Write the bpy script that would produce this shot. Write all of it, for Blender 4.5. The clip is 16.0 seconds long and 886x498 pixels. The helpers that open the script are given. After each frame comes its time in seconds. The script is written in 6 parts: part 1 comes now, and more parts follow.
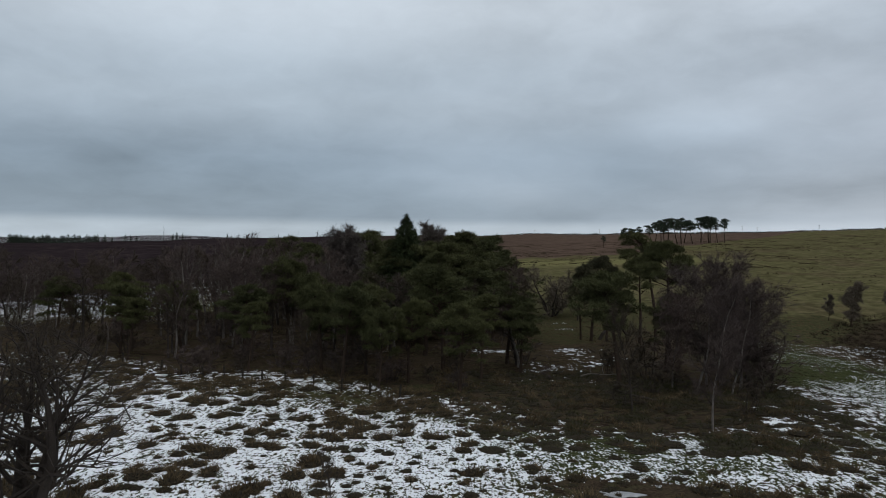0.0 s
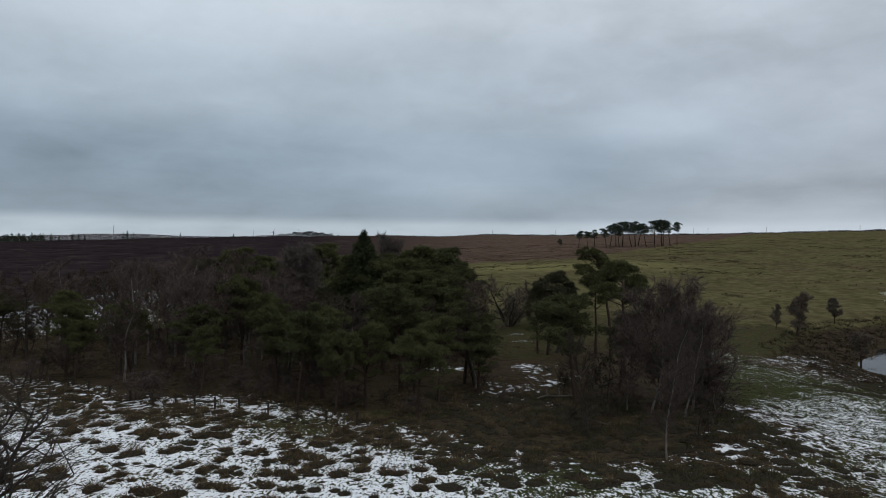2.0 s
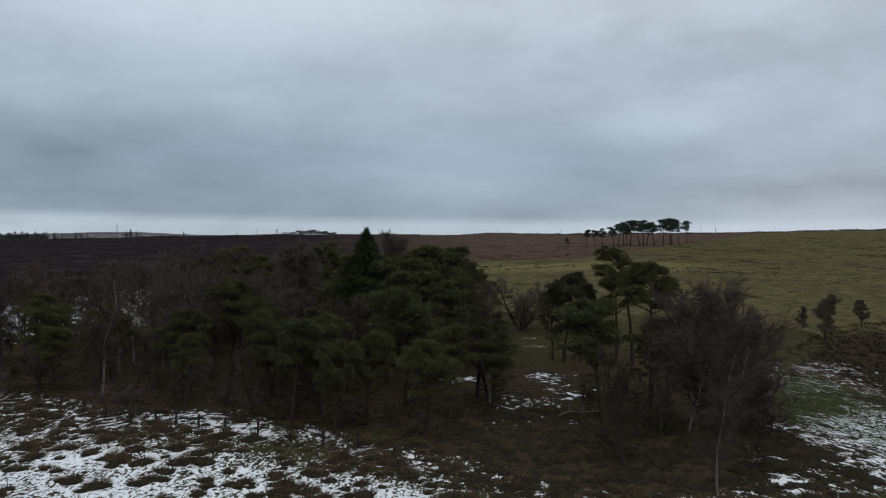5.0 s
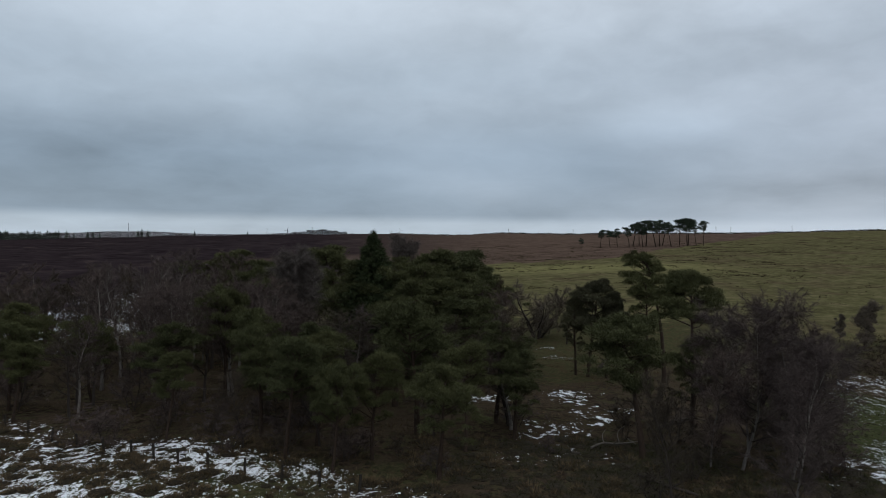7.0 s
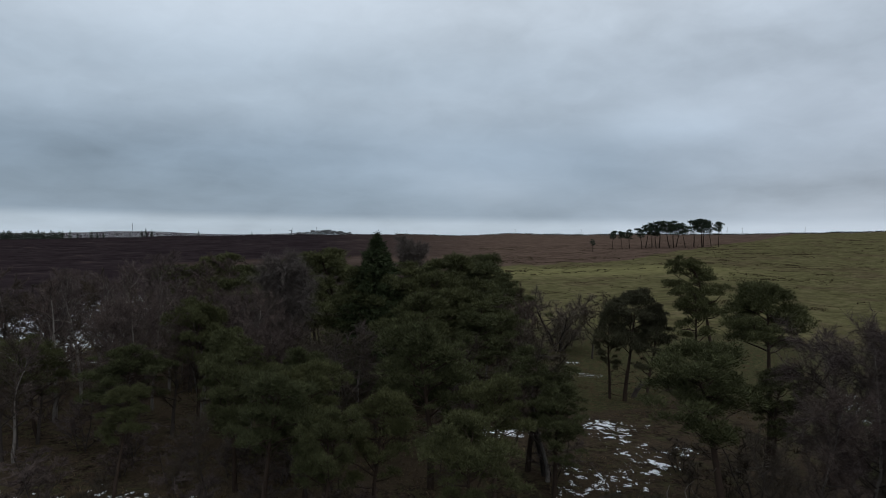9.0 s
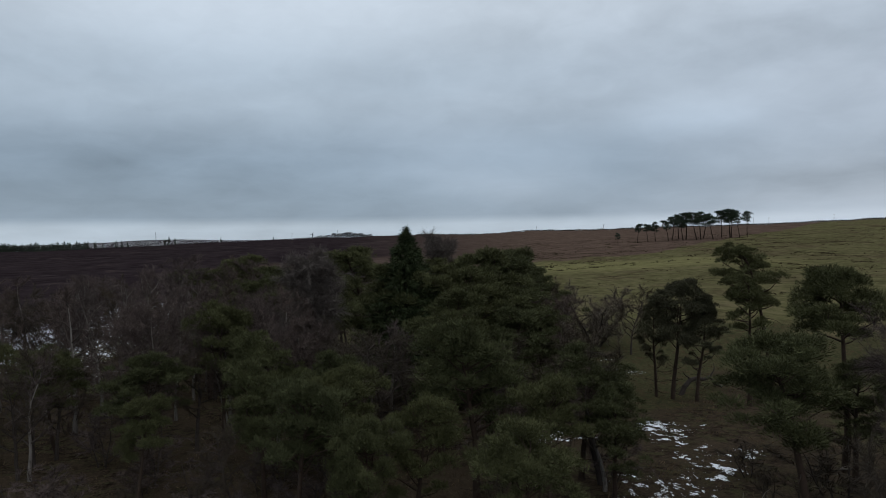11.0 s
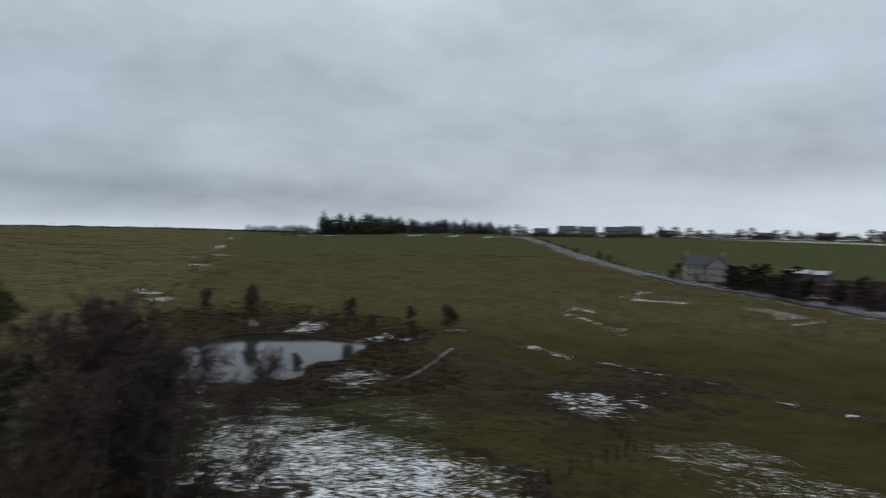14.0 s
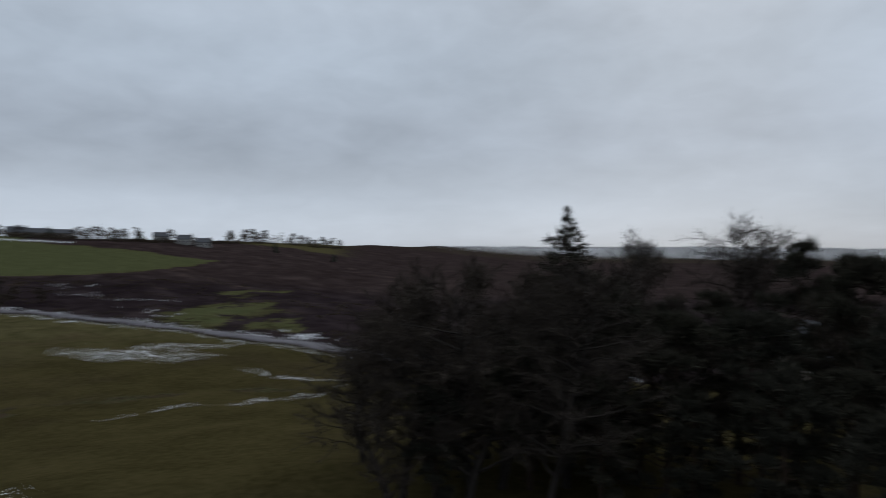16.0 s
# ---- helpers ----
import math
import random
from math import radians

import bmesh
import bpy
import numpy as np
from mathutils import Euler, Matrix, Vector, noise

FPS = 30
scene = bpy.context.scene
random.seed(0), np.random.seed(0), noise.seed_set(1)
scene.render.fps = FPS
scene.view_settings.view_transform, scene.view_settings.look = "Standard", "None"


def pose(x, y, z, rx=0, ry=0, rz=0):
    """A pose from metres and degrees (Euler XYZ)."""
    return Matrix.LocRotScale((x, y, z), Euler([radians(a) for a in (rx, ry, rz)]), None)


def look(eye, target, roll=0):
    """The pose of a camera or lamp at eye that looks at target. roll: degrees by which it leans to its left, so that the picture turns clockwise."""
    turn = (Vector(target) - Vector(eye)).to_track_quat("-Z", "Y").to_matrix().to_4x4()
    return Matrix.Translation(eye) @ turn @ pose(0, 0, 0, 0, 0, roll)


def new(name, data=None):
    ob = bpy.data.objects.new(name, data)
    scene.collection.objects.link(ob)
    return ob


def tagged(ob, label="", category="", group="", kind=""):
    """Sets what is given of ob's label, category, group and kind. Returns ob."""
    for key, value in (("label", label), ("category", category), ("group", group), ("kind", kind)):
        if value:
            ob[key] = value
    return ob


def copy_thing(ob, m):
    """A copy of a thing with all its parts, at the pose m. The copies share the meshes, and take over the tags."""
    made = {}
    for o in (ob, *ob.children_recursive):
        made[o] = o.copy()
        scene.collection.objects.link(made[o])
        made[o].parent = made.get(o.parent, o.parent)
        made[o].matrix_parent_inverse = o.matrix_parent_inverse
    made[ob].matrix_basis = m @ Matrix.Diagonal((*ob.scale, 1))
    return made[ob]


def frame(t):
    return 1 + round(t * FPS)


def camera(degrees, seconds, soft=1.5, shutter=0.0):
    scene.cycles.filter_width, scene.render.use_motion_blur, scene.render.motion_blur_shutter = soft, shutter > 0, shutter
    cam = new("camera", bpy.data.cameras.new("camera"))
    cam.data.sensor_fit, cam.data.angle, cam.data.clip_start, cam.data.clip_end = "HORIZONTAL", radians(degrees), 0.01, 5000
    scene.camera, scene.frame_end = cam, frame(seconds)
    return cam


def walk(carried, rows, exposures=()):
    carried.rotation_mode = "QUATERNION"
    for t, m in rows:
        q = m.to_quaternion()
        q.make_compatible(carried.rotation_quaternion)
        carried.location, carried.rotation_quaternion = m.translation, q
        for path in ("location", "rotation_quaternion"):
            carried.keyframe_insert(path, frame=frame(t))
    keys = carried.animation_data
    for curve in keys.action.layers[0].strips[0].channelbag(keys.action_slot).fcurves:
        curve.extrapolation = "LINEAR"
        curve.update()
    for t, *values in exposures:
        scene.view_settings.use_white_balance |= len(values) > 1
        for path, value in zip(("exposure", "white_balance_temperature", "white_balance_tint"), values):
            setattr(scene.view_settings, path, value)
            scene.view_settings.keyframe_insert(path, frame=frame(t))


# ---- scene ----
cam = camera(65.2, 16.0, soft=0.8, shutter=0.4)
PATH = [
    (0, (1.618, 3.203, 11.608), (1.551, 5.202, 11.592), 0.5),
    (0.5, (1.606, 3.216, 11.724), (1.542, 5.215, 11.706), 0.5),
    (1, (1.692, 3.211, 12.446), (1.715, 5.21, 12.43), 0.5),
    (1.5, (1.663, 3.207, 13.346), (1.716, 5.206, 13.329), 0.5),
    (2, (1.631, 3.522, 13.708), (1.685, 5.521, 13.689), 0.6),
    (2.5, (1.618, 4.369, 13.711), (1.672, 6.368, 13.691), 0.6),
    (3, (1.557, 5.677, 13.653), (1.612, 7.677, 13.633), 0.6),
    (3.5, (1.487, 7.151, 13.648), (1.542, 9.15, 13.629), 0.6),
    (4, (1.35, 8.014, 13.635), (1.404, 10.013, 13.614), 0.6),
    (6.5, (1.12, 14.212, 14.057), (1.139, 16.212, 14.033), 0.7),
    (7, (1.006, 16.435, 14.229), (1.019, 18.435, 14.204), 0.7),
    (7.5, (0.793, 18.929, 14.374), (0.803, 20.929, 14.349), 0.8),
    (8, (0.59, 21.556, 14.439), (0.596, 23.556, 14.413), 0.7),
    (8.5, (0.33, 24.308, 14.484), (0.333, 26.307, 14.458), 0.8),
    (9, (0.141, 26.777, 14.483), (0.14, 28.777, 14.459), 0.8),
    (11.3, (-1.15, 30.25, 13.93), (-1.212, 32.249, 13.905), -1.0),
    (11.5, (-1.253, 30.15, 13.965), (-1.216, 32.15, 13.936), -2.5),
    (11.8, (-1.22, 30.08, 13.74), (-1.0, 32.068, 13.717), -0.4),
    (12, (-1.308, 30.075, 13.751), (-0.954, 32.044, 13.726), 0.7),
    (12.5, (-1.338, 30.039, 13.592), (-0.639, 31.913, 13.575), 1.1),
    (13, (-1.502, 29.971, 13.541), (-0.441, 31.666, 13.53), 1.3),
    (13.5, (-1.875, 30.196, 13.521), (-0.403, 31.55, 13.522), 1.4),
    (14, (-1.669, 30.541, 13.525), (0.12, 31.433, 13.536), 1.5),
    (14.5, (-1.568, 30.734, 13.593), (0.4, 31.093, 13.612), 1.2),
    (15, (-1.952, 30.673, 13.747), (0.037, 30.472, 13.772), 0.9),
    (15.5, (-2.234, 30.75, 13.722), (-0.379, 30.003, 13.75), 0.4),
    (16, (-2.036, 30.872, 13.749), (-0.462, 29.638, 13.781), 0.2),
]
walk(cam, [(t, look(eye, target, roll)) for t, eye, target, roll in PATH], exposures=[(0, 0, 6500, 10), (3, 0, 6500, 10), (7.5, 0.02, 6330, 10), (12, 0.03, 6330, 10), (13.4, 0.06, 6430, 10), (14.5, -0.08, 6420, 10), (16, -0.2, 6250, 10)])

# ---------------------------------------------------------------- world and light
def make_world():
    w = bpy.data.worlds.new("overcast_sky")
    scene.world = w
    w.use_nodes = True
    nt = w.node_tree
    nt.nodes.clear()
    N = lambda kind: nt.nodes.new(kind)
    L = nt.links.new

    def math_(op, a, b=None, c=None):
        n = N("ShaderNodeMath")
        n.operation = op
        for i, v in enumerate((a, b, c)):
            if v is None:
                continue
            if isinstance(v, (int, float)):
                n.inputs[i].default_value = v
            else:
                L(v, n.inputs[i])
        return n.outputs[0]

    def ramp(fac, stops, interp="EASE"):
        n = N("ShaderNodeValToRGB")
        n.color_ramp.interpolation = interp
        els = n.color_ramp.elements
        while len(els) < len(stops):
            els.new(0.5)
        for e, (p, col) in zip(els, stops):
            e.position, e.color = p, (*col, 1)
        L(fac, n.inputs[0])
        return n.outputs[0]

    def mix(fac, a, b, blend="MIX"):
        n = N("ShaderNodeMix")
        n.data_type, n.blend_type = "RGBA", blend
        for sock, v in ((n.inputs[0], fac), (n.inputs[6], a), (n.inputs[7], b)):
            if isinstance(v, (int, float)):
                sock.default_value = v
            elif isinstance(v, tuple):
                sock.default_value = (*v, 1)
            else:
                L(v, sock)
        return n.outputs[2]

    tc = N("ShaderNodeTexCoord")
    sep = N("ShaderNodeSeparateXYZ")
    L(tc.outputs["Generated"], sep.inputs[0])
    x, y, z = sep.outputs
    el = math_("MULTIPLY", math_("ARCSINE", z), 180 / math.pi)       # degrees above the level
    az = math_("MULTIPLY", math_("ARCTAN2", x, y), 180 / math.pi)    # degrees from +y towards +x
    # cloud sheet: long soft rolls, flatter towards the skyline
    comb = N("ShaderNodeCombineXYZ")
    L(math_("MULTIPLY", az, 0.055), comb.inputs[0])
    L(math_("MULTIPLY", math_("POWER", math_("MAXIMUM", math_("ADD", el, 1.0), 0.02), 0.62), 0.5), comb.inputs[1])
    def cloud(scale, detail, rough, offset, curl=0.25):
        mp = N("ShaderNodeMapping")
        mp.inputs["Location"].default_value = offset
        L(comb.outputs[0], mp.inputs[0])
        n = N("ShaderNodeTexNoise")
        n.inputs["Scale"].default_value, n.inputs["Detail"].default_value, n.inputs["Roughness"].default_value = scale, detail, rough
        n.inputs["Distortion"].default_value = curl
        L(mp.outputs[0], n.inputs["Vector"])
        return n.outputs["Fac"]
    big, small, wisp = cloud(0.75, 3, 0.45, (3.1, 0.4, 0)), cloud(2.4, 5, 0.5, (7.3, 2.2, 0)), cloud(4.6, 7, 0.62, (1.7, 5.2, 0), 0.5)
    # elevation: pale strip over the skyline, slate band above it, paler overhead
    west = ramp(math_("DIVIDE", el, 60.0), [(0.0, (0.42, 0.485, 0.545)), (0.02, (0.40, 0.467, 0.53)), (0.036, (0.235, 0.295, 0.36)), (0.10, (0.245, 0.31, 0.38)),
                                            (0.20, (0.36, 0.425, 0.49)), (0.33, (0.50, 0.56, 0.62)), (0.55, (0.60, 0.65, 0.7)), (1.0, (0.78, 0.82, 0.86))])
    east = ramp(math_("DIVIDE", el, 60.0), [(0.0, (0.412, 0.452, 0.504)), (0.04, (0.412, 0.452, 0.504)), (0.10, (0.416, 0.46, 0.518)), (0.16, (0.412, 0.46, 0.524)),
                                            (0.26, (0.43, 0.485, 0.55)), (0.36, (0.48, 0.535, 0.60)), (0.55, (0.60, 0.65, 0.7)), (1.0, (0.78, 0.82, 0.86))])
    side = N("ShaderNodeMapRange")
    side.interpolation_type = "SMOOTHSTEP"
    side.inputs["From Min"].default_value, side.inputs["From Max"].default_value = -14.0, 66.0
    L(math_("ADD", az, math_("MULTIPLY", math_("SUBTRACT", big, 0.5), 50.0)), side.inputs["Value"])
    base = mix(side.outputs[0], west, east)
    lit = math_("ADD", math_("MULTIPLY", math_("SUBTRACT", big, 0.5), 0.55), math_("MULTIPLY", math_("SUBTRACT", small, 0.5), 0.42))
    lit = math_("ADD", lit, math_("MULTIPLY", math_("SUBTRACT", wisp, 0.5), 0.22))

    # thinner places in the cloud: (azimuth, elevation, half width, half height, strength)
    def thin(a0, e0, wa, we, strength):
        u, v = math_("DIVIDE", math_("SUBTRACT", az, a0), wa), math_("DIVIDE", math_("SUBTRACT", el, e0), we)
        d = math_("ADD", math_("ADD", math_("MULTIPLY", u, u), math_("MULTIPLY", v, v)), math_("MULTIPLY", math_("SUBTRACT", small, 0.5), 2.0))
        return math_("MULTIPLY", math_("EXPONENT", math_("MULTIPLY", d, -1.0)), strength)

    for spot in ((18.5, 9.2, 5.5, 1.5, 0.34), (6.5, 7.2, 8.0, 1.6, 0.2), (10.0, 4.6, 15.0, 1.5, 0.16), (-14.0, 16.0, 12.0, 4.0, 0.16), (-22.0, 6.0, 11.0, 2.6, -0.12), (24.0, 14.5, 9.0, 2.6, -0.12), (100.0, 3.0, 40.0, 3.6, 0.34), (163.0, 12.0, 5.0, 4.0, 0.3), (140.0, 3.2, 14.0, 1.6, 0.15), (46.0, 4.4, 26.0, 1.3, -0.3), (50.0, 1.2, 34.0, 1.2, 0.3), (84.0, 7.5, 16.0, 2.0, -0.16), (122.0, 3.2, 26.0, 2.2, 0.13), (106.0, 10.0, 22.0, 3.0, -0.1)):
        lit = math_("ADD", lit, thin(*spot))
    shade = N("ShaderNodeMapRange")
    shade.clamp = False
    shade.inputs["From Min"].default_value, shade.inputs["From Max"].default_value = -0.5, 0.5
    shade.inputs["To Min"].default_value, shade.inputs["To Max"].default_value = 0.62, 1.52
    L(lit, shade.inputs["Value"])
    cloudy = mix(1.0, base, shade.outputs[0], "MULTIPLY")
    sky = N("ShaderNodeTexSky")
    sky.sky_type, sky.sun_disc, sky.sun_elevation, sky.sun_rotation = "NISHITA", False, radians(24), radians(150)
    both = N("ShaderNodeMix")
    both.data_type, both.blend_type = "RGBA", "ADD"
    both.inputs[0].default_value = 0.004
    L(cloudy, both.inputs[6])
    L(sky.outputs[0], both.inputs[7])
    bg, out = N("ShaderNodeBackground"), N("ShaderNodeOutputWorld")
    bg.inputs["Strength"].default_value = 1.0
    L(both.outputs[2], bg.inputs["Color"])
    L(bg.outputs[0], out.inputs["Surface"])


make_world()
sun_data = bpy.data.lights.new("sun", "SUN")
sun_data.energy, sun_data.angle, sun_data.color = 0.5, radians(60), (1.0, 0.97, 0.93)
sun = new("sun", sun_data)
sun.matrix_world = look((0, 0, 100), (-50, 87, 20))


# ---------------------------------------------------------------- materials
class Mat:
    """A small builder for node materials."""

    def __init__(self, name):
        self.m = bpy.data.materials.new(name)
        self.m.use_nodes = True
        self.nt = self.m.node_tree
        self.b = self.nt.nodes["Principled BSDF"]
        self.b.inputs["Specular IOR Level"].default_value = 0.08
        self.tc = self.nt.nodes.new("ShaderNodeTexCoord")

    def node(self, kind):
        return self.nt.nodes.new(kind)

    def put(self, v, sock):
        if isinstance(v, (int, float)):
            sock.default_value = v
        elif isinstance(v, tuple):
            sock.default_value = (*v, 1) if len(v) == 3 and sock.type == "RGBA" else v
        else:
            self.nt.links.new(v, sock)

    def noise(self, scale, detail=4, rough=0.55, stretch=(1, 1, 1), space="Object", shift=(0, 0, 0)):
        mp, n = self.node("ShaderNodeMapping"), self.node("ShaderNodeTexNoise")
        self.put(self.tc.outputs[space], mp.inputs["Vector"])
        mp.inputs["Scale"].default_value, mp.inputs["Location"].default_value = stretch, shift
        self.put(mp.outputs[0], n.inputs["Vector"])
        n.inputs["Scale"].default_value, n.inputs["Detail"].default_value, n.inputs["Roughness"].default_value = scale, detail, rough
        return n.outputs["Fac"]

    def ramp(self, fac, stops):
        n = self.node("ShaderNodeValToRGB")
        els = n.color_ramp.elements
        while len(els) < len(stops):
            els.new(0.5)
        for e, (p, col) in zip(els, stops):
            e.position, e.color = p, (*col, 1)
        self.put(fac, n.inputs[0])
        return n.outputs[0]

    def step(self, fac, lo, hi):
        n = self.node("ShaderNodeMapRange")
        n.interpolation_type = "SMOOTHSTEP"
        self.put(fac, n.inputs["Value"])
        n.inputs["From Min"].default_value, n.inputs["From Max"].default_value = lo, hi
        return n.outputs[0]

    def calc(self, op, a, b=None):
        n = self.node("ShaderNodeMath")
        n.operation = op
        self.put(a, n.inputs[0])
        if b is not None:
            self.put(b, n.inputs[1])
        return n.outputs[0]

    def mix(self, fac, a, b, blend="MIX"):
        n = self.node("ShaderNodeMix")
        n.data_type, n.blend_type = "RGBA", blend
        self.put(fac, n.inputs[0])
        self.put(a, n.inputs[6])
        self.put(b, n.inputs[7])
        return n.outputs[2]

    def attr(self, name):
        n = self.node("ShaderNodeAttribute")
        n.attribute_name = name
        return n.outputs["Fac"]

    def island(self):
        return self.node("ShaderNodeNewGeometry").outputs["Random Per Island"]

    def random(self):
        return self.node("ShaderNodeObjectInfo").outputs["Random"]

    def bump(self, height, strength=0.3, distance=0.05):
        n = self.node("ShaderNodeBump")
        n.inputs["Strength"].default_value, n.inputs["Distance"].default_value = strength, distance
        self.put(height, n.inputs["Height"])
        self.nt.links.new(n.outputs[0], self.b.inputs["Normal"])
        return self

    def done(self, colour, rough=0.85):
        self.put(colour, self.b.inputs["Base Color"])
        self.put(rough, self.b.inputs["Roughness"])
        return self.m


def mat_leaf(name, dark, light, tip):
    m = Mat(name)
    m.b.inputs["Specular IOR Level"].default_value = 0.04
    col = m.ramp(m.island(), [(0.0, dark), (0.6, light), (1.0, tip)])
    col = m.mix(0.45, col, m.ramp(m.noise(0.9, 3), [(0.3, dark), (0.7, tip)]))
    col = m.mix(0.5, col, m.mix(m.random(), (0.75, 0.8, 0.8), (1.2, 1.15, 1.0)), "MULTIPLY")
    return m.done(col, 0.75)


def mat_bark(name, dark, light, scale=6.0):
    m = Mat(name)
    n = m.noise(scale, 5, 0.65, (1, 1, 0.25))
    col = m.mix(m.step(m.noise(1.1, 3), 0.35, 0.7), m.ramp(n, [(0.3, dark), (0.7, light)]), m.ramp(n, [(0.3, light), (0.75, dark)]))
    m.bump(n, 0.6, 0.03)
    return m.done(col, 0.9)


PINE_NEEDLE = mat_leaf("pine_needle", (0.025, 0.027, 0.0135), (0.054, 0.057, 0.0275), (0.1, 0.105, 0.049))
SPRUCE_NEEDLE = mat_leaf("spruce_needle", (0.013, 0.018, 0.009), (0.026, 0.035, 0.017), (0.05, 0.062, 0.029))
# needles for far trees, lightened in colour to paint in distance haze
HAZED_NEEDLE = mat_leaf("hazed_needle", (0.024, 0.034, 0.026), (0.036, 0.05, 0.036), (0.055, 0.072, 0.05))
PINE_BARK = mat_bark("pine_bark", (0.016, 0.012, 0.010), (0.055, 0.038, 0.028))
DARK_BARK = mat_bark("dark_bark", (0.02, 0.016, 0.014), (0.055, 0.046, 0.04))
BIRCH_BARK = mat_bark("birch_bark", (0.036, 0.03, 0.028), (0.22, 0.2, 0.18), 4.0)
TWIG_PURPLE = mat_leaf("twig_purple", (0.04, 0.03, 0.0295), (0.07, 0.052, 0.05), (0.11, 0.085, 0.077))
TWIG_GREY = mat_leaf("twig_grey", (0.04, 0.034, 0.033), (0.072, 0.062, 0.06), (0.115, 0.1, 0.095))
TWIG_BANK = mat_leaf("twig_bank", (0.055, 0.046, 0.039), (0.095, 0.079, 0.066), (0.14, 0.117, 0.098))
DULL_NEEDLE = mat_leaf("dull_needle", (0.03, 0.029, 0.019), (0.06, 0.057, 0.036), (0.1, 0.095, 0.058))
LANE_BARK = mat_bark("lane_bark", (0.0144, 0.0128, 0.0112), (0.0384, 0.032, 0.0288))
PALE_BARK = mat_bark("pale_bark", (0.055, 0.048, 0.042), (0.17, 0.15, 0.13))
GREY_BARK = mat_bark("grey_bark", (0.03, 0.025, 0.022), (0.085, 0.07, 0.06))
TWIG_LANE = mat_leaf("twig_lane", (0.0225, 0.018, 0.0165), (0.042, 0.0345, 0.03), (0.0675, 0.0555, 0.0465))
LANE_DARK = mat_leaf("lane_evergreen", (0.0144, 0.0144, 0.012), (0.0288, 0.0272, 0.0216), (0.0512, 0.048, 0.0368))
# twigs greyed for distance: the haze is in the colour
TWIG_HAZED = mat_leaf("twig_hazed", (0.06, 0.062, 0.066), (0.09, 0.092, 0.096), (0.12, 0.12, 0.122))
TWIG_BROWN = mat_leaf("twig_brown", (0.026, 0.02, 0.016), (0.048, 0.038, 0.029), (0.078, 0.063, 0.047))


def mat_ground():
    m = Mat("moor_ground")
    fine, mid, wide = m.noise(7.0, 5, 0.65), m.noise(1.3, 5, 0.6), m.noise(0.12, 5, 0.6)
    far = m.noise(0.02, 5, 0.6, (1, 1, 1))
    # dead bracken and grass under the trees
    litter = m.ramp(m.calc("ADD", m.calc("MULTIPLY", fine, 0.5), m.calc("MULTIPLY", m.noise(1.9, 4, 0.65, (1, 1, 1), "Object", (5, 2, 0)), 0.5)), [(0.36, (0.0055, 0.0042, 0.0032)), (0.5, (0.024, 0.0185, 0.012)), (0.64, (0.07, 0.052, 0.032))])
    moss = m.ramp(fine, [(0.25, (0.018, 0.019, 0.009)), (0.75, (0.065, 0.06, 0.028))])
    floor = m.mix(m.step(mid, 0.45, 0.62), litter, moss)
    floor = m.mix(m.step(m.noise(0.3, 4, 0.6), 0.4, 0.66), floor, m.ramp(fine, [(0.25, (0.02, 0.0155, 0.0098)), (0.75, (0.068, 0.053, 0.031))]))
    # rough grass
    blend = m.calc("ADD", m.calc("MULTIPLY", fine, 0.45), m.calc("MULTIPLY", m.noise(2.4, 4, 0.65), 0.55))
    rough = m.ramp(blend, [(0.32, (0.013, 0.014, 0.007)), (0.5, (0.038, 0.04, 0.017)), (0.68, (0.09, 0.082, 0.038))])
    sward = m.ramp(blend, [(0.32, (0.013, 0.016, 0.007)), (0.5, (0.034, 0.04, 0.016)), (0.68, (0.078, 0.082, 0.034))])
    rough = m.mix(m.attr("sward"), rough, sward)
    rough = m.mix(m.calc("MULTIPLY", m.step(mid, 0.5, 0.68), m.calc("SUBTRACT", 1.0, m.attr("sward"))), rough, m.ramp(fine, [(0.25, (0.026, 0.018, 0.011)), (0.8, (0.08, 0.054, 0.028))]))
    # grazed pasture
    past = m.ramp(wide, [(0.3, (0.056, 0.053, 0.022)), (0.5, (0.08, 0.078, 0.031)), (0.72, (0.11, 0.098, 0.046))])
    clump = m.noise(0.45, 5, 0.7, (0.8, 1.0, 1.0), "Object", (9, 4, 0))
    past = m.mix(0.5, past, m.ramp(clump, [(0.34, (0.022, 0.023, 0.010)), (0.5, (0.075, 0.073, 0.03)), (0.66, (0.135, 0.12, 0.058))]))
    past = m.mix(m.calc("MULTIPLY", m.step(m.noise(0.055, 5, 0.65), 0.48, 0.66), 0.55), past, m.ramp(clump, [(0.3, (0.03, 0.022, 0.013)), (0.7, (0.1, 0.075, 0.043))]))
    olive = m.ramp(wide, [(0.3, (0.0225, 0.0185, 0.0065)), (0.5, (0.034, 0.0285, 0.010)), (0.72, (0.049, 0.04, 0.0145))])
    olive = m.mix(0.35, olive, m.ramp(mid, [(0.3, (0.012, 0.010, 0.004)), (0.7, (0.056, 0.046, 0.018))]))
    olive = m.mix(m.calc("MULTIPLY", m.step(m.noise(0.03, 4, 0.6, (1, 1, 1), "Object", (3, 8, 0)), 0.5, 0.7), 0.4), olive, m.ramp(mid, [(0.3, (0.014, 0.010, 0.006)), (0.7, (0.04, 0.03, 0.017))]))
    past = m.mix(m.calc("MULTIPLY", m.attr("strip"), 0.75), past, m.ramp(clump, [(0.3, (0.1, 0.1, 0.036)), (0.7, (0.17, 0.165, 0.066))]))
    olive = m.mix(1.0, olive, (1.2, 1.27, 1.3), "MULTIPLY")
    past = m.mix(m.attr("olive"), past, olive)
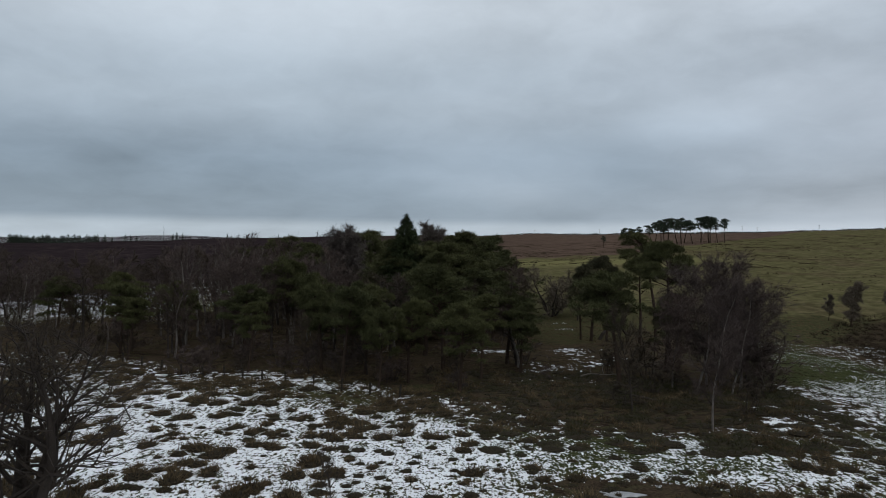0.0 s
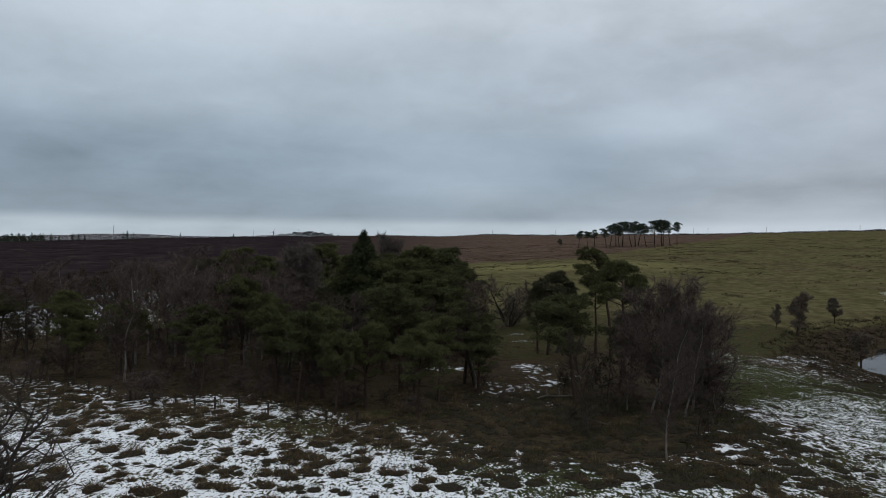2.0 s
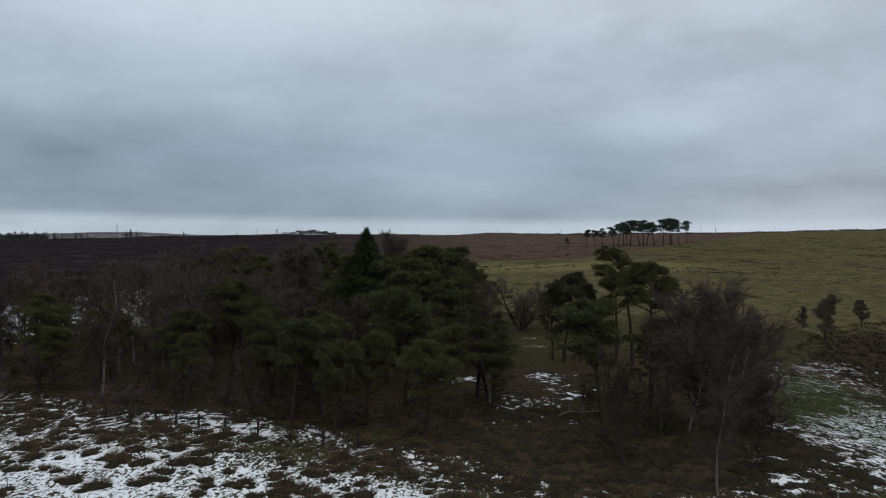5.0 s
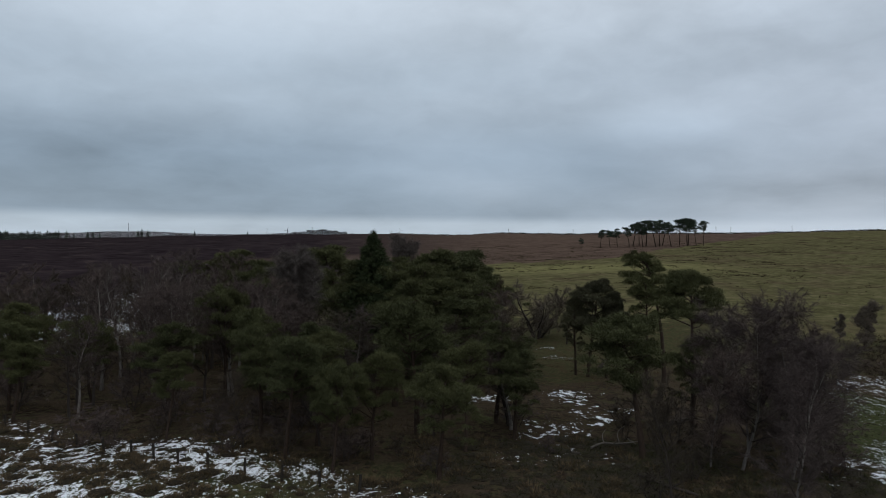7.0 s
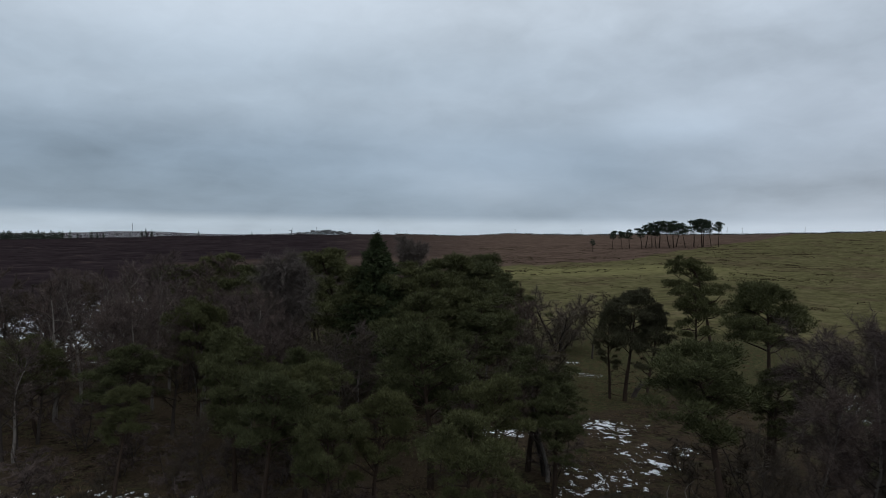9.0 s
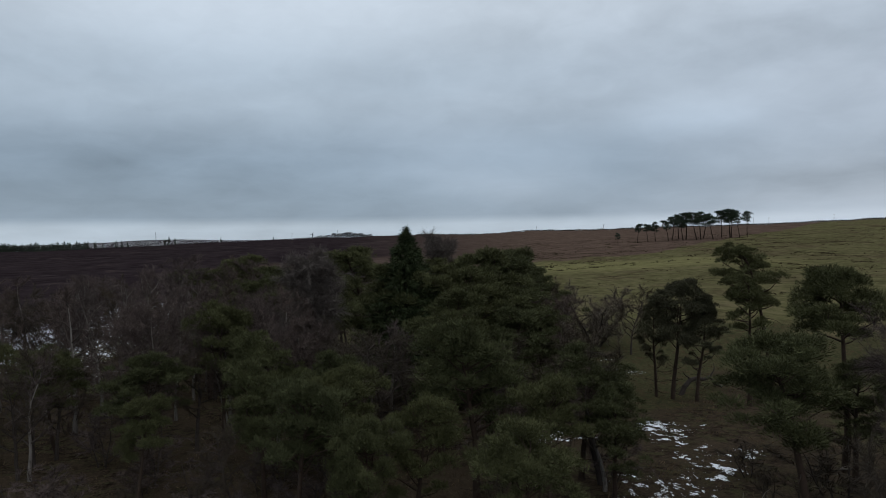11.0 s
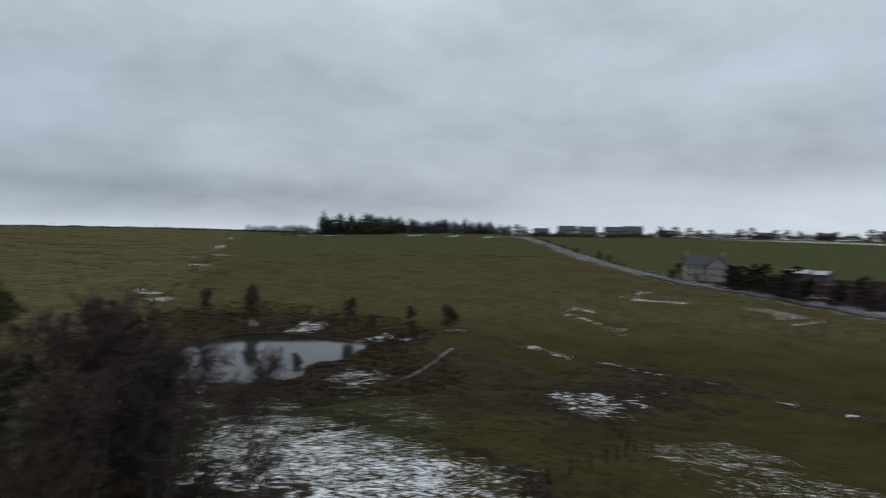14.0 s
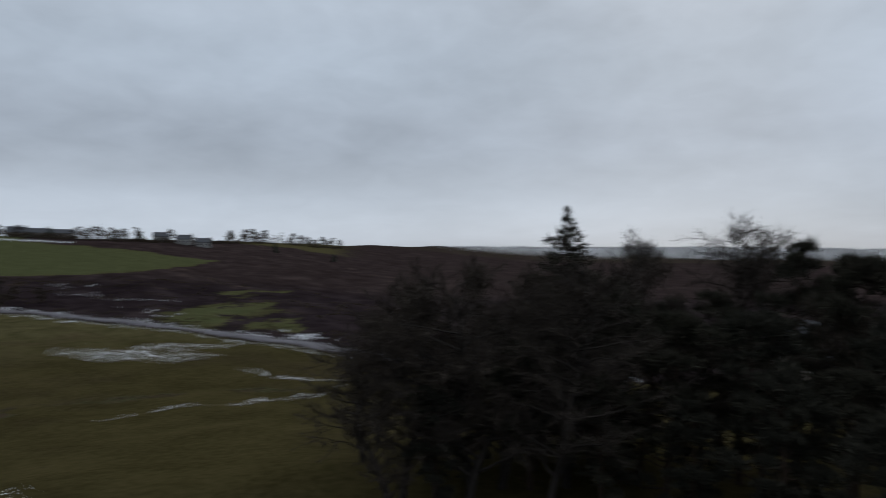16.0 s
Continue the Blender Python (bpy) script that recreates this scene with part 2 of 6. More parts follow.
    green = m.mix(0.4, m.ramp(wide, [(0.3, (0.045, 0.054, 0.02)), (0.7, (0.064, 0.072, 0.029))]), m.ramp(clump, [(0.34, (0.036, 0.044, 0.017)), (0.66, (0.08, 0.086, 0.036))]))
    past = m.mix(m.attr("lush"), past, green)
    # heather moor
    moor = m.ramp(far, [(0.3, (0.0135, 0.0105, 0.0108)), (0.5, (0.0215, 0.0168, 0.0167)), (0.7, (0.038, 0.0305, 0.027))])
    moor = m.mix(0.5, moor, m.ramp(wide, [(0.36, (0.009, 0.007, 0.0072)), (0.66, (0.045, 0.036, 0.032))]))
    streak = m.noise(0.06, 6, 0.72, (0.8, 1.1, 1.0))
    moor = m.mix(m.step(streak, 0.44, 0.58), m.mix(0.4, moor, (0.008, 0.0055, 0.0058)), moor)
    moor = m.mix(m.calc("MULTIPLY", m.step(streak, 0.57, 0.7), 0.4), moor, (0.075, 0.055, 0.038))
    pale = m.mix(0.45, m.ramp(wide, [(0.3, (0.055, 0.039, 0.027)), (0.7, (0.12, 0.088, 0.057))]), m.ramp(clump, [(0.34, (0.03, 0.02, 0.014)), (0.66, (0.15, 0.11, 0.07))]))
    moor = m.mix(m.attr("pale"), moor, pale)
    fray = m.calc("ADD", m.calc("MULTIPLY", m.calc("SUBTRACT", wide, 0.5), 1.3), m.calc("MULTIPLY", m.calc("SUBTRACT", m.noise(0.5, 5, 0.65), 0.5), 1.0))
    edge = lambda name, amount=1.0: m.step(m.calc("ADD", m.attr(name), m.calc("MULTIPLY", fray, amount)), 0.36, 0.64)
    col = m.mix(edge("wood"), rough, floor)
    col = m.mix(edge("pasture"), col, past)
    col = m.mix(edge("moor", 1.2), col, moor)
    col = m.mix(1.0, col, (1.03, 0.985, 1.13), "MULTIPLY")
    # thin, broken snow; far hills get painted haze through the same mask
    lumps = m.calc("ADD", m.calc("MULTIPLY", m.noise(4.4, 5, 0.7, (1.1, 0.6, 1)), 0.75), m.calc("MULTIPLY", m.noise(1.6, 3, 0.6, (1.0, 0.7, 1), "Object", (2, 7, 0)), 0.25))
    lumps = m.mix(m.calc("MULTIPLY", m.attr("wood"), 0.8), lumps, m.noise(1.5, 4, 0.62, (1.1, 0.8, 1), "Object", (4, 1, 0)))
    grit = m.noise(0.33, 4, 0.6)
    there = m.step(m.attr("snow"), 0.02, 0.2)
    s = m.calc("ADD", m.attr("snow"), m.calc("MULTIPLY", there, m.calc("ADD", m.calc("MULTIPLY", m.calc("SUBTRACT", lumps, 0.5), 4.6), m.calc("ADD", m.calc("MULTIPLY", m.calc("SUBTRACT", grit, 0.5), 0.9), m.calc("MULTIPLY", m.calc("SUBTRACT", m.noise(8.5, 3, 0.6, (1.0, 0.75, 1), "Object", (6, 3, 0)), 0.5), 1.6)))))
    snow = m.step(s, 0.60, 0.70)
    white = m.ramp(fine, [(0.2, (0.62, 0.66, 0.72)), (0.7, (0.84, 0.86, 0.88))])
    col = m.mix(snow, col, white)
    h = m.calc("ADD", m.calc("MULTIPLY", fine, 0.5), m.calc("MULTIPLY", snow, 0.6))
    m.bump(h, 0.7, 0.12)
    m.b.inputs["Specular IOR Level"].default_value = 0.0
    return m.done(col, 0.95)


GROUND = mat_ground()


def mat_plain(name, dark, light, scale=3.0, rough=0.8, detail=5):
    m = Mat(name)
    n = m.noise(scale, detail, 0.6)
    m.bump(n, 0.3, 0.02)
    return m.done(m.ramp(n, [(0.3, dark), (0.7, light)]), rough)


STONE = mat_plain("rubble_stone", (0.12, 0.1, 0.085), (0.29, 0.245, 0.21), 1.6)
FARM_STONE = mat_plain("pink_rubble_stone", (0.2, 0.165, 0.155), (0.37, 0.315, 0.3), 1.4)
SLATE = mat_plain("roof_slate", (0.045, 0.047, 0.053), (0.095, 0.098, 0.108), 1.2, 0.85)
RENDER_WHITE = mat_plain("pale_render", (0.16, 0.157, 0.15), (0.27, 0.262, 0.25), 0.6)
DARK_GLASS = mat_plain("window_glass", (0.02, 0.022, 0.025), (0.035, 0.037, 0.04), 1.0, 0.15)
TARMAC = mat_plain("wet_tarmac", (0.06, 0.057, 0.066), (0.115, 0.108, 0.122), 0.5, 0.6)
POST_WOOD = mat_plain("weathered_post", (0.014, 0.012, 0.01), (0.04, 0.034, 0.028), 9.0)
TUSSOCK_TAN = mat_leaf("tussock_tan", (0.025, 0.018, 0.011), (0.068, 0.049, 0.028), (0.18, 0.132, 0.078))
THATCH = mat_plain("tussock_thatch", (0.006, 0.005, 0.004), (0.04, 0.032, 0.02), 9.0, 0.95)
TUSSOCK_DARK = mat_leaf("tussock_dark", (0.016, 0.017, 0.009), (0.036, 0.037, 0.018), (0.075, 0.072, 0.038))
REED = mat_leaf("reed", (0.013, 0.010, 0.008), (0.031, 0.023, 0.016), (0.06, 0.045, 0.031))
RUSH = mat_leaf("rush", (0.017, 0.014, 0.009), (0.042, 0.033, 0.019), (0.08, 0.061, 0.036))
PAINT_WHITE = mat_plain("white_paint", (0.6, 0.6, 0.58), (0.75, 0.75, 0.73), 2.0, 0.5)
MAST_STEEL = mat_plain("mast_steel", (0.12, 0.13, 0.14), (0.2, 0.21, 0.22), 2.0, 0.5)


def mat_water():
    m = Mat("pond_water")
    m.b.inputs["IOR"].default_value = 1.33
    m.b.inputs["Specular IOR Level"].default_value = 0.1
    m.bump(m.noise(1.4, 3, 0.5), 0.05, 0.02)
    return m.done((0.012, 0.013, 0.012), 0.06)


WATER = mat_water()


# ---------------------------------------------------------------- mesh helpers
def mesh_from(name, verts, tris, smooth=False):
    """A mesh from arrays of corners and triangles (quads when four wide)."""
    me = bpy.data.meshes.new(name)
    verts, tris = np.asarray(verts, np.float32), np.asarray(tris, np.int32)
    k = tris.shape[1]
    me.vertices.add(len(verts))
    me.vertices.foreach_set("co", verts.ravel())
    me.loops.add(tris.size)
    me.loops.foreach_set("vertex_index", tris.ravel())
    me.polygons.add(len(tris))
    me.polygons.foreach_set("loop_start", np.arange(0, tris.size, k, dtype=np.int32))
    me.polygons.foreach_set("use_smooth", np.full(len(tris), smooth))
    me.update(calc_edges=True)
    return me


def mesh_part(name, arrays, material, parent=None, label="", smooth=False):
    me = mesh_from(name, *arrays, smooth=smooth)
    me.materials.append(material)
    ob = new(name, me)
    if parent:
        ob.parent = parent
    return tagged(ob, label)


def part(name, bm, material, parent=None, label=""):
    me = bpy.data.meshes.new(name)
    bm.to_mesh(me)
    bm.free()
    me.materials.append(material)
    ob = new(name, me)
    if parent:
        ob.parent = parent
    return tagged(ob, label)


def joined(*arrays):
    vs, fs, n = [], [], 0
    for v, f in arrays:
        if len(v):
            vs.append(v)
            fs.append(f + n)
            n += len(v)
    return np.concatenate(vs), np.concatenate(fs)


def unit(v):
    return v / np.maximum(np.linalg.norm(v, axis=-1, keepdims=True), 1e-9)


def prisms(p0, p1, r0, r1, sides=3):
    """Tapered sticks from p0 to p1, a row each."""
    p0, p1 = np.asarray(p0, float).reshape(-1, 3), np.asarray(p1, float).reshape(-1, 3)
    r0, r1 = np.broadcast_to(np.asarray(r0, float), len(p0)), np.broadcast_to(np.asarray(r1, float), len(p0))
    d = unit(p1 - p0)
    a = unit(np.cross(d, np.where(np.abs(d[:, 2:]) > 0.9, [[1.0, 0, 0]], [[0, 0, 1.0]])))
    b = np.cross(d, a)
    ang = np.arange(sides) * 2 * np.pi / sides
    ring = a[:, None] * np.cos(ang)[None, :, None] + b[:, None] * np.sin(ang)[None, :, None]
    v = np.concatenate([p0[:, None] + ring * r0[:, None, None], p1[:, None] + ring * r1[:, None, None]], 1)
    i = np.arange(sides)
    j = (i + 1) % sides
    t = np.concatenate([np.stack([i, j, i + sides], 1), np.stack([j, j + sides, i + sides], 1)])
    return v.reshape(-1, 3), (t[None] + (np.arange(len(p0)) * 2 * sides)[:, None, None]).reshape(-1, 3)


def spikes(p, d, length, width):
    """Slim three-sided needles or blades from p along d."""
    n = len(p)
    length, width = np.broadcast_to(length, n), np.broadcast_to(width, n)
    d = unit(d)
    a = unit(np.cross(d, np.where(np.abs(d[:, 2:]) > 0.9, [[1.0, 0, 0]], [[0, 0, 1.0]])))
    b = np.cross(d, a)
    ang = np.arange(3) * 2 * np.pi / 3
    ring = a[:, None] * np.cos(ang)[None, :, None] + b[:, None] * np.sin(ang)[None, :, None]
    v = np.concatenate([p[:, None] + ring * (width / 2)[:, None, None], (p + d * length[:, None])[:, None]], 1)
    t = np.array([[0, 1, 3], [1, 2, 3], [2, 0, 3]])
    return v.reshape(-1, 3), (t[None] + (np.arange(n) * 4)[:, None, None]).reshape(-1, 3)


def slivers(rng, p, d, length, width):
    """Flat needles, twigs or grass blades from p along d, each turned at random about its length."""
    n = len(p)
    length, width = np.broadcast_to(length, n), np.broadcast_to(width, n)
    d = unit(d)
    a = unit(np.cross(d, rng.normal(0, 1, (n, 3)))) * (width / 2)[:, None]
    v = np.stack([p - a, p + a, p + d * length[:, None]], 1)
    return v.reshape(-1, 3), np.arange(3 * n).reshape(-1, 3)


# ---------------------------------------------------------------- the lie of the land
AZ = [-180, -60, -32, -21, -8, 6, 19, 31, 51, 70, 81, 95, 105, 116, 127, 140, 152, 165, 180]
SKYLINE = [-0.4, -0.4, -0.3, 0.1, 0.45, 0.6, 0.78, 1.1, 1.45, 1.55, 1.75, 1.5, 1.55, 1.3, 1.15, 1.15, 1.1, 0.8, -0.4]
REACH = [1500, 1500, 1500, 1450, 1000, 700, 620, 580, 540, 460, 455, 455, 470, 620, 1100, 2200, 2600, 2400, 1500]
FLOOR = [0, 0, 0, 0, -0.8, -1.3, -1.4, -2.2, -4, -4.4, -4.8, -5, -4.8, -4.4, -4, -3, -2, -1, 0]
BEND = [1, 1, 1, 1, 0.9, 0.78, 0.75, 0.9, 1.0, 1.2, 1.3, 1.3, 1.3, 1.3, 1.35, 1.5, 1.5, 1.5, 1]
POND = (90.5, 108.3, -4.1)


def smooth01(x):
    x = np.clip(x, 0, 1)
    return x * x * (3 - 2 * x)


def vnoise(x, y, size, seed=0):
    """Smooth noise over the plan, 0 to 1, with features about size metres wide."""
    tab = np.random.default_rng(seed).uniform(0, 1, (64, 64))
    total = 0.0
    for k, share in ((1.0, 0.6), (2.1, 0.4)):
        u, v = np.asarray(x) * k / size, np.asarray(y) * k / size
        i, j = np.floor(u).astype(int), np.floor(v).astype(int)
        a, b = smooth01(u - i), smooth01(v - j)
        g = lambda p, q: tab[(i + p) % 64, (j + q) % 64]
        total = total + share * ((g(0, 0) * (1 - a) + g(1, 0) * a) * (1 - b) + (g(0, 1) * (1 - a) + g(1, 1) * a) * b)
    return total


def pond_reach(x, y):
    """Under 1 inside the pond's bank."""
    u, v = (x - POND[0]), (y - POND[1])
    c, s = math.cos(radians(44)), math.sin(radians(44))
    a, b = u * s + v * c, u * c - v * s
    ang = np.arctan2(b, a)
    spit = 0.5 * np.exp(-((x - 86) ** 2 + (y - 92) ** 2) / 52)
    return np.hypot(a / 25.0, b / 16.8) / (1 + 0.12 * np.sin(2 * ang + 0.6) + 0.07 * np.sin(5 * ang + 2)) + spit


def land(x, y):
    """Height of the ground."""
    x, y = np.asarray(x, float), np.asarray(y, float)
    u, v = x, y - 30.0
    r, az = np.hypot(u, v), np.degrees(np.arctan2(u, v))
    reach, floor_, bend = np.interp(az, AZ, REACH), np.interp(az, AZ, FLOOR), np.interp(az, AZ, BEND)
    top = 13.7 + reach * np.tan(np.radians(np.interp(az, AZ, SKYLINE)))
    z = floor_ * smooth01((r - 30) / 65)
    k = np.clip((r - 95) / (reach - 95), 0, 1)
    z = z + (top - floor_) * k ** bend
    z = z - np.clip(r - reach, 0, None) * 0.012
    # far ridge beyond the moor
    z = z + 40 * np.exp(-(((r - 3300) / 450) ** 2)) * smooth01((2 - az) / 14) * (az > -100) * (1 + 0.12 * np.sin(az * 0.45))
    # hummocks
    amp = 0.16 * smooth01((r - 5) / 30)
    z = z + amp * (np.sin(x * 0.31 + 1.3 * np.sin(y * 0.17)) + np.sin(y * 0.37 + 1.1 * np.sin(x * 0.21 + 2)) * 0.8)
    z = z + 0.0011 * np.clip(r - 100, 0, 600) * (np.sin(x * 0.031 + 2 * np.sin(y * 0.013)) + np.sin(y * 0.027 + 1.4))
    bank = pond_reach(x, y)
    dip = smooth01((2.2 - bank) / 1.2)
    z = z * (1 - dip) + (POND[2] - 0.9 + 0.9 * np.clip(bank, 0, 2.2)) * dip
    return z


def ground_z(x, y):
    return float(land(x, y))


# ---------------------------------------------------------------- ground, pond and road
def blob(x, y, cx, cy, rx, ry, turn=0.0, soft=0.35):
    """1 inside an ellipse, falling off softly at its rim."""
    c, s = math.cos(radians(turn)), math.sin(radians(turn))
    u, v = x - cx, y - cy
    d = np.hypot((u * c + v * s) / rx, (-u * s + v * c) / ry)
    return smooth01((1 + soft - d) / (2 * soft))


ROAD = [(60, -46), (86, -41), (111, -36), (140, -26), (165, -12), (197, 11.5), (248, 66), (308, 109.5), (388, 161), (424, 185), (470, 214)]


def road_points(step=3.0):
    p = np.array(ROAD, float)
    d = np.r_[0, np.cumsum(np.hypot(*np.diff(p, axis=0).T))]
    q = np.arange(0, d[-1], step)
    # Catmull-Rom through the bends
    out = []
    for s in q:
        i = min(np.searchsorted(d, s, "right") - 1, len(p) - 2)
        t = (s - d[i]) / (d[i + 1] - d[i])
        a, b = p[max(i - 1, 0)], p[min(i + 2, len(p) - 1)]
        out.append(0.5 * (2 * p[i] + (p[i + 1] - a) * t + (2 * a - 5 * p[i] + 4 * p[i + 1] - b) * t * t + (3 * p[i] - a - 3 * p[i + 1] + b) * t ** 3))
    return np.array(out)


def road_offset(x, y):
    """Distance from the road's middle, signed: positive on its far, southern side."""
    p = np.array(ROAD, float)
    best, sign = np.full(np.shape(x), 1e9), np.zeros(np.shape(x))
    for a, b in zip(p[:-1], p[1:]):
        d = b - a
        t = np.clip(((x - a[0]) * d[0] + (y - a[1]) * d[1]) / (d @ d), 0, 1)
        ex, ey = x - a[0] - t * d[0], y - a[1] - t * d[1]
        dist = np.hypot(ex, ey)
        side = np.sign(ex * d[1] - ey * d[0])
        sign = np.where(dist < best, side, sign)
        best = np.minimum(best, dist)
    return best * sign


HILL_LINE = [(96, 143), (110, 156.5), (129, 171.5), (181.5, 217), (206, 236), (309, 326), (382, 389)]
TERRACE = [(228, 226), (240, 217), (268, 198), (292, 176), (303, 152), (308, 134)]
FRINGE = [(-16, 62), (-5, 56.5), (3.7, 49.8), (9, 46.2), (13.5, 44.5), (19, 45.5), (24, 47.5)]
STEP_SHADE = [(108, 43), (105, 30), (98, 12), (93, -4), (86, -14)]
HAG = [(124, 90), (121, 82), (117, 71.5), (110.5, 59.5), (108.5, 42), (101, 33), (96, 22)]


def line_gap(x, y, pts):
    """Distance to a line of points on the plan."""
    best = np.full(np.shape(x), 1e9)
    p = np.array(pts, float)
    for a, b in zip(p[:-1], p[1:]):
        d = b - a
        t = np.clip(((x - a[0]) * d[0] + (y - a[1]) * d[1]) / (d @ d), 0, 1)
        best = np.minimum(best, np.hypot(x - a[0] - t * d[0], y - a[1] - t * d[1]))
    return best


def covers(x, y):
    """Shares of woodland floor, pasture, moor, snow and so on over the ground."""
    r, az = np.hypot(x, y - 30), np.degrees(np.arctan2(x, y - 30))
    # ragged outlines for patches of mud, snow and scrub
    wob = 3.0 + 0.02 * np.clip(r, 0, 400)
    xr = x + wob * (2.2 * (vnoise(x, y, 14, 21) - 0.5) + 1.2 * (vnoise(x, y, 4, 22) - 0.5))
    yr = y + wob * (2.2 * (vnoise(x, y, 14, 23) - 0.5) + 1.2 * (vnoise(x, y, 4, 24) - 0.5))
    off = road_offset(x, y)
    north, south = off < 0, (off > 0) * smooth01((az - 66) / 3)
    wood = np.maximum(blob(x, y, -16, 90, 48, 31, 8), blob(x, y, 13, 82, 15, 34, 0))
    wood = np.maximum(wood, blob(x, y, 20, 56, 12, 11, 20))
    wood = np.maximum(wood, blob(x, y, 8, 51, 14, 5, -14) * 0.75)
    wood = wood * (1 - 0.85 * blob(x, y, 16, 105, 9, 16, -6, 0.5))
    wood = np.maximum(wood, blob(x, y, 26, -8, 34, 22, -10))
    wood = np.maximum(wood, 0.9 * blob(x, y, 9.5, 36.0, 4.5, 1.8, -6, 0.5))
    # fields to the north and east
    pasture = smooth01((az + 1) / 5) * smooth01((r - 88) / 56) * north
    pasture = np.maximum(pasture, smooth01((az - 58) / 10) * smooth01((r - 22) / 20) * north)
    heath = np.interp(az, [-4, 0, 15, 20, 25, 31, 40], [150, 215, 243, 330, 450, 700, 4000])
    moor = smooth01((r - heath) / 30) * (az < 45) * (az > -140)
    moor = np.maximum(moor, smooth01((r - 100) / 30) * smooth01((-az - 22) / 10))
    moor = np.maximum(moor, smooth01((r - 95) / 40) * (az > 135))
    # south of the road: brown heath, a bright field and some olive scraps
    low = np.interp(az, [70, 80, 88, 99.5, 105, 108.5, 110.5], [20, 240, 270, 272, 290, 335, 385])
    high = np.interp(az, [94, 97, 102, 106, 110.5], [900, 432, 412, 388, 385])
    bright = south * smooth01((r - low) / 8) * smooth01((high - r) / 8) * (az < 111)
    bright = np.maximum(bright, south * smooth01((79 - az) / 3))
    scrap = np.maximum(blob(xr, yr, 178, -38, 30, 13, -42, 0.6), 0.8 * blob(xr, yr, 224, -62, 18, 6, -50, 0.6))
    scrap = np.maximum(scrap, 0.7 * blob(xr, yr, 150, -40, 18, 6, -38, 0.5)) * (0.1 + 1.7 * vnoise(x, y, 7, 25)) * south
    # its south-east part past 800 m pales the hills: haze put into the colour
    far_green = south * np.maximum(smooth01((r - 520) / 40) * smooth01((124 - az) / 8), 0.4 * smooth01((r - 800) / 150) * (az > 122))
    pasture = np.where(off > 0, np.maximum(np.maximum(bright, scrap), far_green), pasture)
    moor = np.where(off > 0, np.maximum(moor, south), moor)
    moor = moor * (1 - pasture * (off > 0))
    bank = pond_reach(x, y)
    rim = smooth01((1.95 - bank) / 0.6)
    mud = np.maximum(1.15 * blob(xr, yr, 88, 52, 24, 13, -20, 0.7), 0.8 * blob(xr, yr, 97, 72, 20, 9, 40, 0.7)) * (0.5 + vnoise(x, y, 7, 26))
    hag = line_gap(xr * 0.3 + x * 0.7, yr * 0.3 + y * 0.7, HAG)
    mud = np.maximum(mud, 0.75 * smooth01((4.5 - hag) / 4) * (0.4 + 1.1 * vnoise(x, y, 8, 28)))
    # shade of the low slope step, painted as a brown band
    mud = np.maximum(mud, 0.55 * smooth01((3.0 - line_gap(xr * 0.3 + x * 0.7, yr * 0.3 + y * 0.7, STEP_SHADE)) / 2.5))
    edge_line = line_gap(xr * 0.25 + x * 0.75, yr * 0.25 + y * 0.75, HILL_LINE)
    # darker brown line along the field terrace, mixed in with this mask
    mud = np.maximum(mud, 0.75 * smooth01((3.6 - line_gap(x, y, TERRACE)) / 3) * (0.6 + 0.6 * vnoise(x, y, 20, 35)))
    mud = np.maximum(mud, 0.6 * smooth01((5 - edge_line) / 4) * (az < np.interp(r, [100, 168, 260, 480], [37, 41.4, 44.4, 46.9]) + 0.3) * (0.3 + 1.1 * vnoise(x, y, 10, 36)))
    wood = np.maximum(np.maximum(wood, 0.95 * rim), 1.1 * mud)
    pasture = pasture * (1 - np.minimum(1, 1.1 * mud)) * (1 - rim)
    pale = smooth01((az + 12) / 20) * 0.8 * (az < 60) + 0.35 * blob(x, y, -60, 330, 60, 40, 10)
    olive = smooth01((az - np.interp(r, [100, 168, 260, 480], [37, 41.4, 44.4, 46.9])) / 1.2) * (1 - smooth01((r - 115) / 60) * 0.57)
    hill_az = np.interp(r, [100, 168, 260, 480], [37, 41.4, 44.4, 46.9])
    upper = 0.6 * smooth01((r - np.interp(az, [45, 51, 58, 64, 71, 76], [300, 301, 316, 328, 324, 322])) / 6) * smooth01((az - hill_az) / 1.2) * north
    # snow: one broad sheet south of the fence, a patch east of the birches, scraps elsewhere
    fence_y = 55.2 - 0.42 * np.clip(x + 2, -40, 0) - 0.55 * np.clip(x + 2, 0, 40)
    snow = 0.78 * smooth01((fence_y - y) / 9) * smooth01((14 - xr) / 14) * smooth01((yr + 14) / 22)
    snow = np.maximum(snow, 0.5 * smooth01((fence_y + 4 - y) / 5) * smooth01((-6 - xr) / 8) * smooth01((yr + 40) / 40) * smooth01((xr + 80) / 40))
    snow = np.maximum(snow, 0.47 * smooth01((45 - y) / 5) * smooth01((34 - xr) / 8) * smooth01((yr + 6) / 24))
